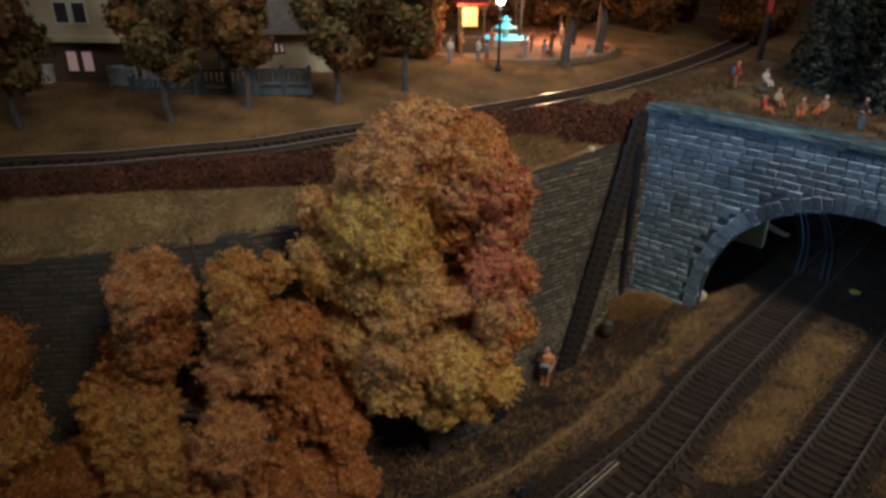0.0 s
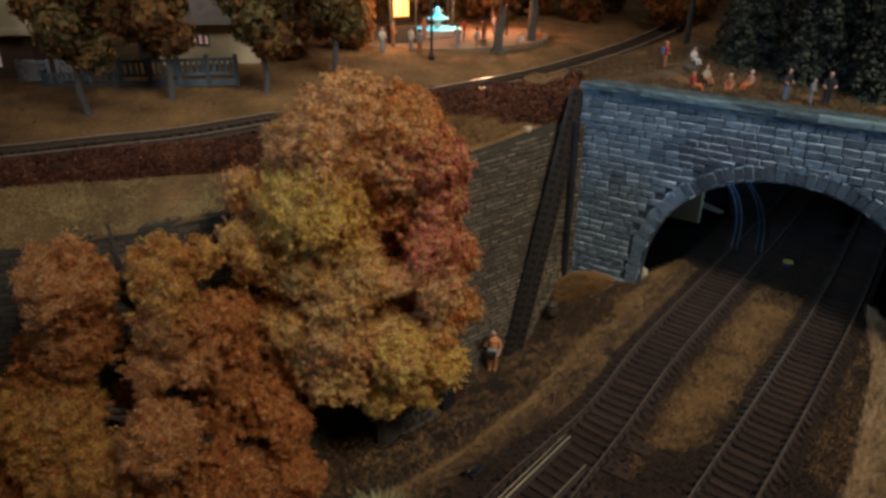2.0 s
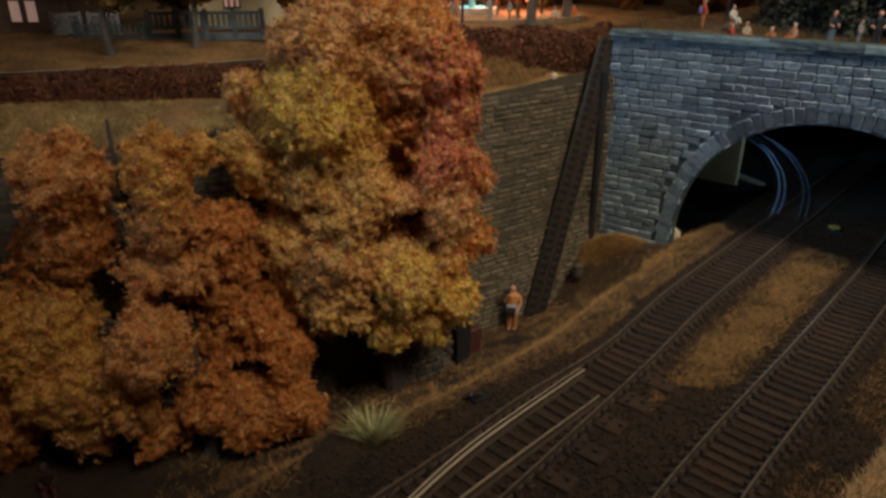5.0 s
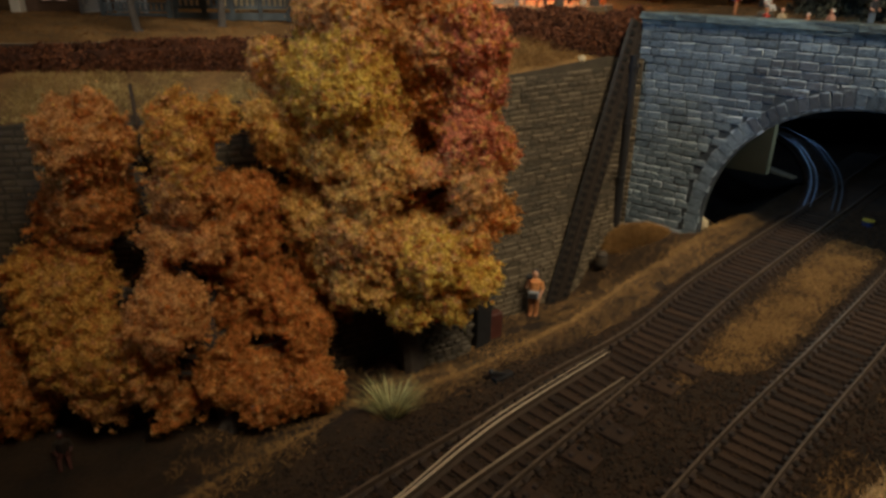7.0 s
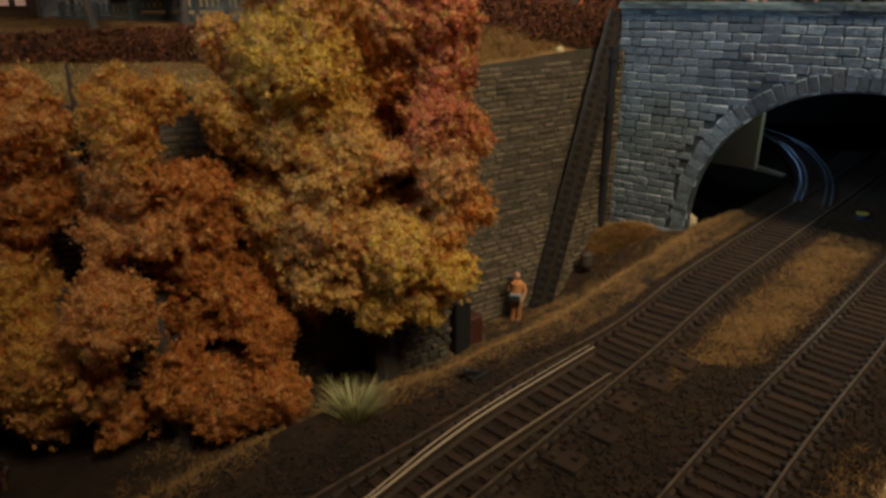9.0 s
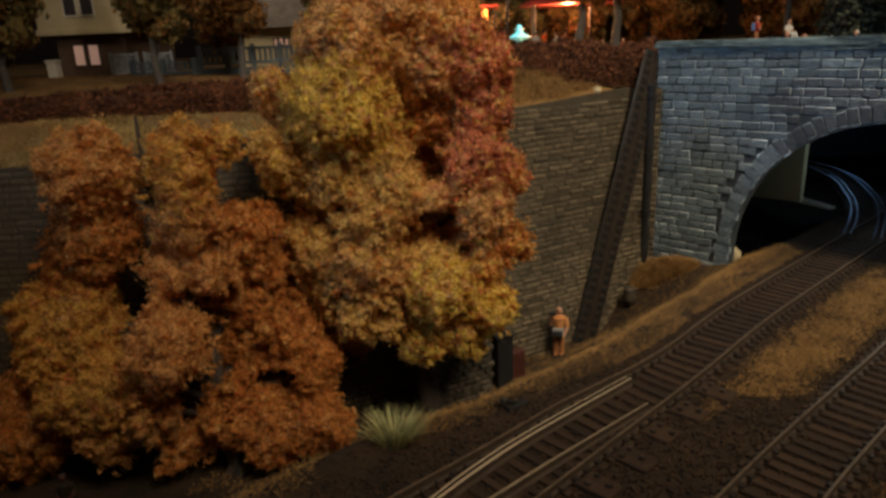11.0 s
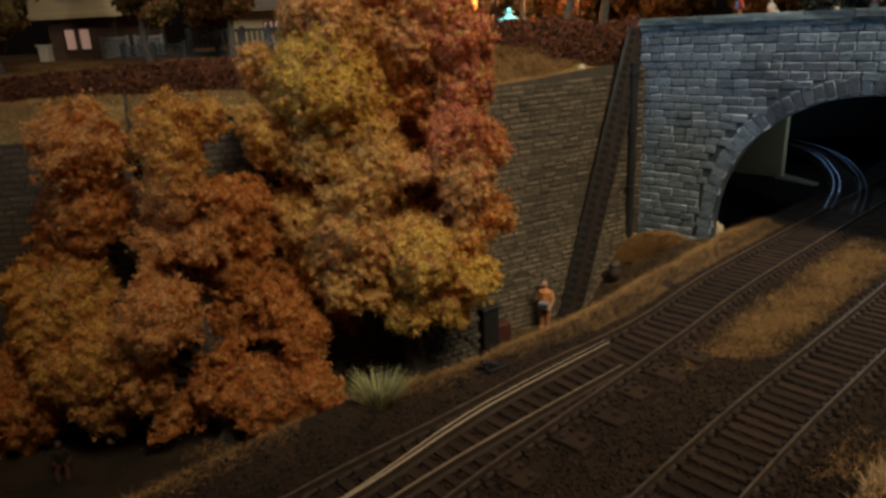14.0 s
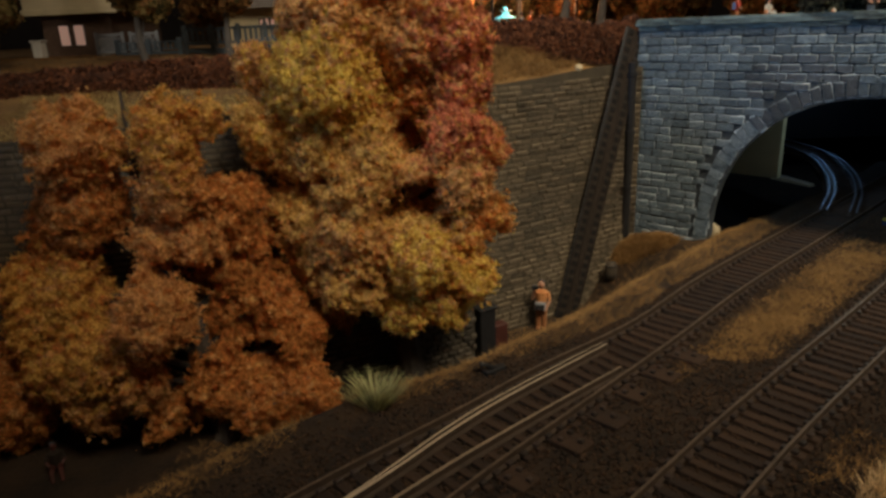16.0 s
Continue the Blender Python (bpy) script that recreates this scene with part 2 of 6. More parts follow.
def ball(bm, c, r, sx=1.0, sy=1.0, sz=1.0, sub=1):
    got = bmesh.ops.create_icosphere(bm, subdivisions=sub, radius=r)["verts"]
    for v in got:
        v.co = Vector((v.co.x * sx, v.co.y * sy, v.co.z * sz)) + Vector(c)
    return got


def lathe(bm, profile, sides=16):
    rings = [[bm.verts.new((r * math.cos(2 * math.pi * k / sides), r * math.sin(2 * math.pi * k / sides), z)) for k in range(sides)] for r, z in profile]
    for lo, hi in zip(rings, rings[1:]):
        for k in range(sides):
            bm.faces.new((lo[k], lo[(k + 1) % sides], hi[(k + 1) % sides], hi[k]))
    bm.faces.new(rings[0][::-1])
    bm.faces.new(rings[-1])


def spline(points, step=0.5):
    """An even, smooth run of points through the given ones."""
    p = np.array(points, float)
    p = np.vstack([2 * p[0] - p[1], p, 2 * p[-1] - p[-2]])
    out = []
    for i in range(1, len(p) - 2):
        for t in np.linspace(0, 1, 24, endpoint=False):
            a, b, c, d = p[i - 1 : i + 3]
            out.append(0.5 * (2 * b + (c - a) * t + (2 * a - 5 * b + 4 * c - d) * t * t + (3 * b - a - 3 * c + d) * t**3))
    out = np.array(out + [p[-2]])
    far = np.r_[0, np.cumsum(np.linalg.norm(np.diff(out[:, :2], axis=0), axis=1))]
    at = np.arange(0, far[-1], step)
    return np.stack([np.interp(at, far, out[:, k]) for k in range(out.shape[1])], 1)


def smooth_step(a, b, x):
    t = np.clip((np.asarray(x, float) - a) / (b - a), 0, 1)
    return t * t * (3 - 2 * t)


def bumps(x, y, scale, seed=0.0):
    return np.array([noise.noise((a * scale + seed, b * scale - seed, seed)) for a, b in zip(np.ravel(x), np.ravel(y))]).reshape(np.shape(x))


def offsets(x, y, line):
    """Signed distance from a plan line (positive to its left) and how far along it, for arrays."""
    best, side, along = np.full(np.shape(x), 1e9), np.zeros(np.shape(x)), np.zeros(np.shape(x))
    run = 0.0
    for a, b in zip(line, line[1:]):
        d = b[:2] - a[:2]
        n = np.linalg.norm(d)
        t = np.clip(((x - a[0]) * d[0] + (y - a[1]) * d[1]) / n**2, 0, 1)
        ex, ey = x - a[0] - t * d[0], y - a[1] - t * d[1]
        far = np.hypot(ex, ey)
        near = far < best
        best = np.where(near, far, best)
        side = np.where(near, np.sign(d[0] * (y - a[1]) - d[1] * (x - a[0])), side)
        along = np.where(near, run + t * n, along)
        run += n
    return best * side, along


def grid_mesh(name, gx, gy, gz, material, smooth=True, **tags):
    n, m = gx.shape
    verts = np.stack([gx, gy, gz], -1).reshape(-1, 3)
    k = np.arange(n * m).reshape(n, m)
    a, b, c, d = k[:-1, :-1].ravel(), k[1:, :-1].ravel(), k[1:, 1:].ravel(), k[:-1, 1:].ravel()
    me = tri_mesh(name, verts, np.vstack([np.stack([a, b, c], 1), np.stack([a, c, d], 1)]))
    if smooth:
        me.polygons.foreach_set("use_smooth", np.ones(len(me.polygons), bool))
    ob = link_mesh(name, me, material)
    return tagged(ob, **tags)


RNG = np.random.default_rng(7)
OCTA = np.array([(1, 0, 0), (-1, 0, 0), (0, 1, 0), (0, -1, 0), (0, 0, 1), (0, 0, -1)], float)
OCTA_F = np.array([(0, 2, 4), (2, 1, 4), (1, 3, 4), (3, 0, 4), (2, 0, 5), (1, 2, 5), (3, 1, 5), (0, 3, 5)])


def random_turns(n):
    q = RNG.normal(size=(n, 4))
    q /= np.linalg.norm(q, axis=1, keepdims=True)
    w, x, y, z = q.T
    return np.stack([np.stack([1 - 2 * (y * y + z * z), 2 * (x * y - z * w), 2 * (x * z + y * w)], -1),
                     np.stack([2 * (x * y + z * w), 1 - 2 * (x * x + z * z), 2 * (y * z - x * w)], -1),
                     np.stack([2 * (x * z - y * w), 2 * (y * z + x * w), 1 - 2 * (x * x + y * y)], -1)], -2)


def crumbs(at, size, flat=0.55):
    """Small torn chips, one at each place."""
    n = len(at)
    v = OCTA[None] * (0.6 + 0.8 * RNG.random((n, 6, 1))) * np.array([1, 1, flat])
    v = np.einsum("nij,nkj->nki", random_turns(n), v) * np.asarray(size)[:, None, None] + at[:, None]
    f = OCTA_F[None] + 6 * np.arange(n)[:, None, None]
    return v.reshape(-1, 3), f.reshape(-1, 3)


def on_ball(n):
    d = RNG.normal(size=(n, 3))
    return d / np.linalg.norm(d, axis=1, keepdims=True)


def ico(sub):
    bm = bmesh.new()
    bmesh.ops.create_icosphere(bm, subdivisions=sub, radius=1)
    v = np.array([tuple(q.co) for q in bm.verts])
    bm.verts.index_update()
    f = np.array([[q.index for q in face.verts] for face in bm.faces])
    bm.free()
    return v, f


ICO_V, ICO_F = ico(3)


def flakes(at, size, out):
    """Fine torn foam crumbs: bent flakes of two faces that lie roughly along the skin."""
    n = len(at)
    v = np.array([(1, 0, 0), (-0.2, 0.8, 0.3), (-0.9, -0.1, -0.1), (0.1, -0.8, 0.35)])[None] * (0.6 + 0.8 * RNG.random((n, 4, 1)))
    up = out + 0.55 * on_ball(n)
    up /= np.linalg.norm(up, axis=1, keepdims=True)
    side = np.cross(up, on_ball(n))
    side /= np.linalg.norm(side, axis=1, keepdims=True)
    turn = np.stack([side, np.cross(up, side), up], -1)
    v = np.einsum("nij,nkj->nki", turn, v) * np.asarray(size)[:, None, None] + at[:, None]
    return v.reshape(-1, 3), (np.array([(0, 1, 2), (0, 2, 3)])[None] + 4 * np.arange(n)[:, None, None]).reshape(-1, 3)


def ragged(p):
    """Puffy, creased growth at three scales, for places in centimetres."""
    return np.array([0.5 * noise.noise(q * 0.5) + 0.8 * abs(noise.noise(q * 1.15)) + 0.5 * abs(noise.noise(q * 2.7)) - 0.28 for q in map(Vector, p)])


def foam_clump(c, r, density, size, lumps=1.0):
    """One foliage clump: a ragged foam mass with a torn, crumbly skin."""
    c = np.array(c, float)
    out = np.vstack([ICO_V])
    core = c + out * (r * 0.8 * (1 + 0.75 * lumps * ragged(c + out * r)) - 0.12)[:, None]
    n = int(density * 4 * math.pi * r * r)
    d = on_ball(n)
    grow = ragged(c + d * r)
    place = c + d * (r * 0.8 * (1 + 0.75 * lumps * grow) + RNG.exponential(0.07, n) * RNG.choice([-1, 1], n, p=(0.5, 0.5)) + 0.01)[:, None]
    v, f = flakes(place, RNG.uniform(size[0], size[1], n) * RNG.choice([1.0, 1.0, 1.5], n), d)
    who = np.r_[np.full(len(ICO_F), -1), np.repeat(np.arange(n), 2)]
    return np.vstack([core, v]), np.vstack([ICO_F, f + len(core)]), who


def blades(at, height, lean, width):
    """Grass: one thin blade at each place."""
    n = len(at)
    turn = RNG.uniform(0, 2 * math.pi, n)
    side = np.stack([np.cos(turn), np.sin(turn), np.zeros(n)], 1) * width / 2
    away = RNG.normal(size=(n, 2)) * lean
    tip = at + np.concatenate([away, np.ones((n, 1))], 1) * (np.asarray(height) * RNG.uniform(0.6, 1.2, n))[:, None]
    v = np.stack([at - side, at + side, tip], 1).reshape(-1, 3)
    return v, np.arange(3 * n).reshape(n, 3)


# ---- plan lines ----
WALL_TOP = spline([(-46, 17.5, 5.9), (-30, 20.3, 6.2), (-18, 21.7, 6.5), (-13.1, 22.3, 6.6), (-10.2, 22.9, 6.8), (-6.5, 23.8, 7.1), (-1.0, 26.9, 7.2), (4.2, 30.5, 7.35), (7.2, 32.7, 7.6), (10.2, 35.1, 7.8)])
CORNER = np.array([10.55, 33.95])
ALONG = np.array([0.733, -0.680])
INTO = np.array([0.680, 0.733])
RAIL_A = spline([(-7.0, 5.8), (-1.9, 11.5), (1.85, 15.2), (4.1, 17.5), (7.5, 20.6), (10.7, 24.4), (13.9, 27.8), (16.4, 30.4), (19.7, 33.8), (24.6, 38.9), (31.0, 45.7)])
RAIL_D = spline([(-3.0, 5.6), (1.72, 11.6), (4.7, 15.0), (8.65, 19.4), (11.9, 23.2), (15.1, 26.6), (17.6, 29.2), (20.9, 32.6), (25.8, 37.7), (32.2, 44.5)])
RAIL_B = spline([(-5.8, 5.8), (-0.5, 11.5), (1.8, 14.3), (3.3, 15.95), (6.5, 19.05)])
RAIL_C = spline([(-4.8, 5.6), (0.57, 11.6), (3.2, 14.3), (6.9, 17.8)])
RAIL_3 = spline([(-0.2, 5.2), (5.4, 11.4), (9.1, 15.4), (14.1, 20.4), (18.2, 24.6), (22.7, 29.3), (29.2, 36.5), (36, 44)])
UPPER = spline([(-40, 23.5), (-28, 25.4), (-18.5, 27.6), (-15.2, 28.25), (-12.0, 29.4), (-8.7, 30.6), (-5.0, 33.0), (1.0, 36.5), (7.0, 40.7), (11.7, 44.8), (20.3, 54.6), (28, 66), (33, 80)])
HEDGE_LINE = spline([(-34, 21.9), (-20, 25.2), (-14.2, 26.2), (-11.2, 26.7), (-8.6, 27.1), (-6.0, 27.8), (-1.5, 29.4), (4.3, 32.1), (7.4, 33.6), (9.6, 35.2), (11.3, 36.7)])
BANK_EDGE = spline([(4.0, 3.0), (10.2, 11.2), (15.0, 15.6), (17.8, 18.9), (20.6, 22.3), (23.5, 27.0)])


def shift(line, by):
    d = np.gradient(line[:, :2], axis=0)
    d /= np.linalg.norm(d, axis=1, keepdims=True)
    return line[:, :2] + np.stack([d[:, 1], -d[:, 0]], 1) * by


RAIL_4 = shift(RAIL_3, 1.68)


def lower_z(x, y):
    u, v = offsets(x, y, RAIL_A)
    u = u - 0.9 * smooth_step(2.5, -1.5, x)
    portal = smooth_step(4.5, 0.5, np.abs((x - CORNER[0]) * INTO[0] + (y - CORNER[1]) * INTO[1]) ) * smooth_step(8.0, 3.0, np.hypot(x - 11.5, y - 33.0))
    depth = 2.2 * smooth_step(1.5, 4.2, u) + 1.6 * smooth_step(3.8, 7.5, u)
    z = -0.1 - depth * (1 - 0.72 * portal)
    z = z + 0.2 * smooth_step(0.9, 1.5, u) * smooth_step(2.8, 1.7, u)
    w, _ = offsets(x, y, BANK_EDGE)
    z = z - 5.5 * smooth_step(-0.2, -5.0, w) - 0.5 * smooth_step(0, -0.6, w)
    z = z + 0.9 * np.exp(-((x - 10.9) ** 2 + (y - 11.0) ** 2) / 1.7)
    return z + 0.10 * bumps(x, y, 0.9, 3.1) * (0.3 + smooth_step(1.5, 3, u) + smooth_step(0.5, -0.5, w)) + 0.035 * bumps(x, y, 2.6, 8.0)


def upper_z(x, y):
    d, v = offsets(x, y, WALL_TOP)
    edge = np.interp(x, WALL_TOP[:, 0], WALL_TOP[:, 2])
    t, _ = offsets(x, y, UPPER)
    z = edge + (8.15 - edge) * smooth_step(0.3, 4.8 - 1.5 * smooth_step(-6, 0, x), d)
    z = z + np.maximum(0, 8.6 - z) * smooth_step(0.0, 0.8, d) * smooth_step(2.8, 1.7, d) * smooth_step(-4, 2, x)
    z = z + 0.45 * smooth_step(1.6, 4.5, t) + 0.35 * smooth_step(6, 11, t)
    behind = (x - CORNER[0]) * INTO[0] + (y - CORNER[1]) * INTO[1]
    right = smooth_step(-1.2, -3.2, t) * smooth_step(0.3, 1.1, behind)
    z = z * (1 - right) + (9.42 - 0.62 * np.exp(-(((x - 18.3) ** 2 + (y - 36.3) ** 2) / 5.0)) - 0.2 * smooth_step(1.6, 3.2, behind)) * right
    return z + 0.06 * bumps(x, y, 0.8, 5.0) * (1 - right) * smooth_step(0, 1.5, np.abs(t) - 0.6)


def on_upper(x, y):
    return float(upper_z(np.array([x]), np.array([y]))[0])


def on_lower(x, y):
    return float(lower_z(np.array([x]), np.array([y]))[0])


# ---- ground ----
gx, gy = np.meshgrid(np.r_[np.arange(-50, -16, 1.5), np.arange(-16, 26, 0.28), np.arange(26, 61, 1.5)], np.r_[np.arange(-20, 4, 1.5), np.arange(4, 38, 0.28), np.arange(38, 90, 2)], indexing="ij")
grid_mesh("ground", gx, gy, lower_z(gx, gy), EARTH, label="brown earth ground of the lower railway cutting", category="ground", kind="structure")

front = [tuple(p[:2]) for p in WALL_TOP if p[0] < 9.8] + [(9.85, 34.9)] + [tuple(CORNER + ALONG * s + INTO * 1.15) for s in np.arange(0.0, 40.1, 0.6)]
front = np.array(front)
span = np.linspace(0, 1, len(front))
back = np.stack([-95 + 215 * span, np.full(len(front), 128.0)], 1)
q = np.r_[0, np.linspace(0.004, 1, 120) ** 1.7][:, None]
gx = front[None, :, 0] * (1 - q) + back[None, :, 0] * q
gy = front[None, :, 1] * (1 - q) + back[None, :, 1] * q
gz = upper_z(gx, gy)
grid_mesh("ground_upper", gx, gy, gz, TURF, label="autumn-brown turf of the upper level behind the wall", category="ground", kind="structure")

# underside that closes the upper level over the tunnel
bm = bmesh.new()
under = [bm.verts.new((x, y, 7.0)) for x, y in [tuple(CORNER + INTO * 1.4), (10.4, 36.5), (-20, 60), (-20, 120), (110, 120), (60, 4)]]
bm.faces.new(under)
tagged(part("ceiling", bm, TIMBER), "dark timber underside of the upper level", "ceiling", kind="structure")

# ---- the room round the layout ----
for nm, b, text in (("floor", (-105, -80, -34, 125, 134, -32), "dark floor under the layout"),
                    ("wall_north", (-105, 130, -32, 125, 134, 120), "plain dark room wall"), ("wall_south", (-105, -80, -32, 125, -77, 120), "plain dark room wall"),
                    ("wall_west", (-105, -77, -32, -102, 130, 120), "plain dark room wall"), ("wall_east", (122, -77, -32, 125, 130, 120), "plain dark room wall")):
    bm = bmesh.new()
    box(bm, *b)
    tagged(part(nm, bm, ROOM), text, nm.split("_")[0], kind="structure")


# ---- stone walls ----
def stone_mesh(name, seed, chamfer=0.16, rough=1.0):
    """A rough block, 1 x 1 in x and z, front at y = -1, back at y = 0."""
    r = random.Random(seed)
    j = lambda a: r.uniform(-a, a)  # noqa: E731
    vs = [(x + j(0.03), 0, z + j(0.05)) for x, z in ((-0.5, -0.5), (0.5, -0.5), (0.5, 0.5), (-0.5, 0.5))]
    vs += [(x + j(0.03), -0.6 + j(0.1), z + j(0.05)) for x, z in ((-0.5, -0.5), (0.5, -0.5), (0.5, 0.5), (-0.5, 0.5))]
    c = 0.5 - chamfer
    vs += [(x * (1 + 0.25 * rough) + j(0.04) * rough, -1 + j(0.22) * rough, z + j(0.07) * rough) for x, z in ((-c, -c), (c, -c), (c, c), (-c, c))]
    vs += [(j(0.15), -1.05 + j(0.2) * rough, j(0.12))]
    fs = [(0, 1, 5, 4), (1, 2, 6, 5), (2, 3, 7, 6), (3, 0, 4, 7), (4, 5, 9, 8), (5, 6, 10, 9), (6, 7, 11, 10), (7, 4, 8, 11), (8, 9, 12), (9, 10, 12), (10, 11, 12), (11, 8, 12)]
    me = mesh_of(name, vs, fs)
    # Wide-chamfer stones get only their top bevel recoloured, as a painted lit edge.
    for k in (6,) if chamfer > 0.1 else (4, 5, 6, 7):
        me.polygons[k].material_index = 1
    return me


def arch_z(s, grow=0.0):
    t = abs(s - 10.2) / (6.3 + grow)
    return (6.5 + grow) * (1 - t**2.1) ** (1 / 2.1) if t < 1 else -9


def portal_at(s, z, out=0.0):
    p = CORNER + ALONG * s - INTO * out
    return (p[0], p[1], z)


def make_portal():
    ss = np.unique(np.r_[-0.35, np.arange(0, 3.8, 0.5), 10.2 + 6.3 * np.sin(np.linspace(-math.pi / 2, math.pi / 2, 48)), np.arange(16.8, 38.1, 0.8)])
    bm = bmesh.new()
    top, bottom = 9.45, -6.0
    ring = {}

    def vert(s, z, d):
        key = (round(s, 4), round(z, 4), d)
        if key not in ring:
            ring[key] = bm.verts.new(portal_at(s, z, d))
        return ring[key]

    for a, b in zip(ss, ss[1:]):
        mid = (a + b) / 2
        inside = abs(mid - 10.2) < 6.3
        za, zb = (max(arch_z(a), -6.0), max(arch_z(b), -6.0)) if inside else (bottom, bottom)
        for d, flip in ((0.0, False), (-0.35, True)):
            f = [vert(a, za, d), vert(b, zb, d), vert(b, top, d), vert(a, top, d)]
            bm.faces.new(f[::-1] if flip else f)
        bm.faces.new([vert(a, top, 0.0), vert(b, top, 0.0), vert(b, top, -0.35), vert(a, top, -0.35)])
        if inside:
            bm.faces.new([vert(a, za, -0.35), vert(b, zb, -0.35), vert(b, zb, 0.0), vert(a, za, 0.0)])
    bm.faces.new([vert(-0.35, bottom, -0.35), vert(-0.35, bottom, 0.0), vert(-0.35, top, 0.0), vert(-0.35, top, -0.35)])
    wall = part("wall_portal", bm, MORTAR)
    return tagged(wall, "slate-blue stone tunnel portal wall with a wide arch", "tunnel portal", kind="structure")


def place_stone(me, material, name, parent, s, z, w, h, proud, turn=0.0):
    ob = new(name, me)
    ob.parent = parent
    heading = math.degrees(math.atan2(ALONG[1], ALONG[0]))
    x, y, zz = portal_at(s, z, -0.05)
    ob.matrix_basis = pose(x * S, y * S, zz * S, 0, 0, heading) @ pose(0, 0, 0, 0, turn, 0) @ Matrix.Diagonal((w, proud, h, 1))
    return ob


def retaining_point(v, z, out=0.0):
    """A point on the battered retaining wall at v cm along its top line."""
    i = min(max(v / 0.5, 0), len(WALL_TOP) - 2)
    k = int(i)
    a, b = WALL_TOP[k], WALL_TOP[k + 1]
    p = a + (b - a) * (i - k)
    d = (b - a)[:2] / np.linalg.norm((b - a)[:2])
    n = np.array([d[1], -d[0]])
    q = p[:2] + n * (out + 0.115 * (p[2] - z))
    return np.array([q[0], q[1], z]), d, p[2]


WALL_LEN = (len(WALL_TOP) - 1) * 0.5


def make_retaining():
    vs = np.arange(0, WALL_LEN, 0.5)
    verts, faces = [], []
    for v in vs:
        top = retaining_point(v, 0)[2]
        for k in range(8):
            z = -7.5 + (top + 7.5) * k / 7
            verts.append(retaining_point(v, z)[0])
        verts.append(retaining_point(v, top, -1.0)[0])
        verts.append(retaining_point(v, -7.5, -1.0)[0])
    for i in range(len(vs) - 1):
        for k in range(9):
            a = 10 * i + k
            faces.append((a, a + 10, a + 11, a + 1))
    me = mesh_of("wall_retaining", verts, faces)
    return tagged(link_mesh("wall_retaining", me, BUFF_JOINT), "curved buff-grey stone retaining wall of the cutting", "retaining wall", kind="structure")


WALL_PORTAL = make_portal()
WALL_RETAINING = make_retaining()

# coping course of the retaining wall and the brown pier in the corner
bm = bmesh.new()
pier = [CORNER + np.array(o) for o in ((-1.5, -0.35), (-0.12, -0.2), (0.4, 1.6), (-1.0, 1.6))]
lo, hi = [bm.verts.new((*p, -6)) for p in pier], [bm.verts.new((*p, 7.6)) for p in pier]
for k in range(4):
    bm.faces.new((lo[k], lo[(k + 1) % 4], hi[(k + 1) % 4], hi[k]))
bm.faces.new(hi)
WALL_PIER = tagged(part("wall_pier", bm, BUFF_JOINT), "brown stone pier in the corner beside the portal", "wall", kind="structure")

# inside of the tunnel
bm = bmesh.new()
for s0, s1, z0, z1, dd in ((1.0, 5.25, 2.0, 7.0, 4.1),):
    vs = [bm.verts.new(portal_at(s, z, -d)) for d in (dd, dd + 0.4) for s, z in ((s0, z0), (s1, z0), (s1, z1), (s0, z1))]
    for f in ((0, 1, 2, 3), (7, 6, 5, 4), (0, 4, 5, 1), (1, 5, 6, 2), (2, 6, 7, 3), (3, 7, 4, 0)):
        bm.faces.new([vs[k] for k in f])
tagged(part("wall_tunnel_board", bm, PANEL), "grey-green board standing inside the tunnel", "board", kind="structure")
# Added backdrop, coloured black where the tunnel only falls into shade.
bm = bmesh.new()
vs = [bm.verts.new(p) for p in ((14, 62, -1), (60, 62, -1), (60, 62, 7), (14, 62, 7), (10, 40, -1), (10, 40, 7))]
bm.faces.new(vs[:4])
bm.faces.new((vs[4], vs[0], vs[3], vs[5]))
tagged(part("wall_tunnel_back", bm, BLACK), "added black wall standing in for the unlit depth behind the hidden tracks", "wall", kind="structure")


# pale slat lying at the foot of the board, and a small toy drum
slat = base("wooden_slat", 20.3, 41.2, 0.2, -62, label="pale wooden slat lying inside the tunnel", category="slat")
bm = bmesh.new()
box(bm, 0, -0.25, 0, 2.6, 0.25, 0.3, 0.03)
for v in bm.verts:
    if v.co.x > 1.3:
        v.co.z *= 0.4
part("board", bm, WHITE, slat)
drum = base("toy_drum", 22.0, 31.9, -0.15, label="small blue drum with a yellow rim between the tracks", category="drum")
bm = bmesh.new()
tube(bm, (0, 0, 0), (0, 0, 0.3), 0.26, 0.26, 16)
part("body", bm, SHADED_BLUE, drum)
bm = bmesh.new()
lathe(bm, [(0.28, 0.3), (0.28, 0.36), (0.2, 0.38)], 16)
part("rim", bm, YELLOW, drum, "yellow rim")

# ---- tracks ----
RAIL_PROFILE = [(-0.1, -0.02), (0.1, -0.02), (0.09, 0.01), (0.02, 0.03), (0.02, 0.15), (0.04, 0.165), (0.034, 0.215), (-0.034, 0.215), (-0.04, 0.165), (-0.02, 0.15), (-0.02, 0.03), (-0.09, 0.01)]


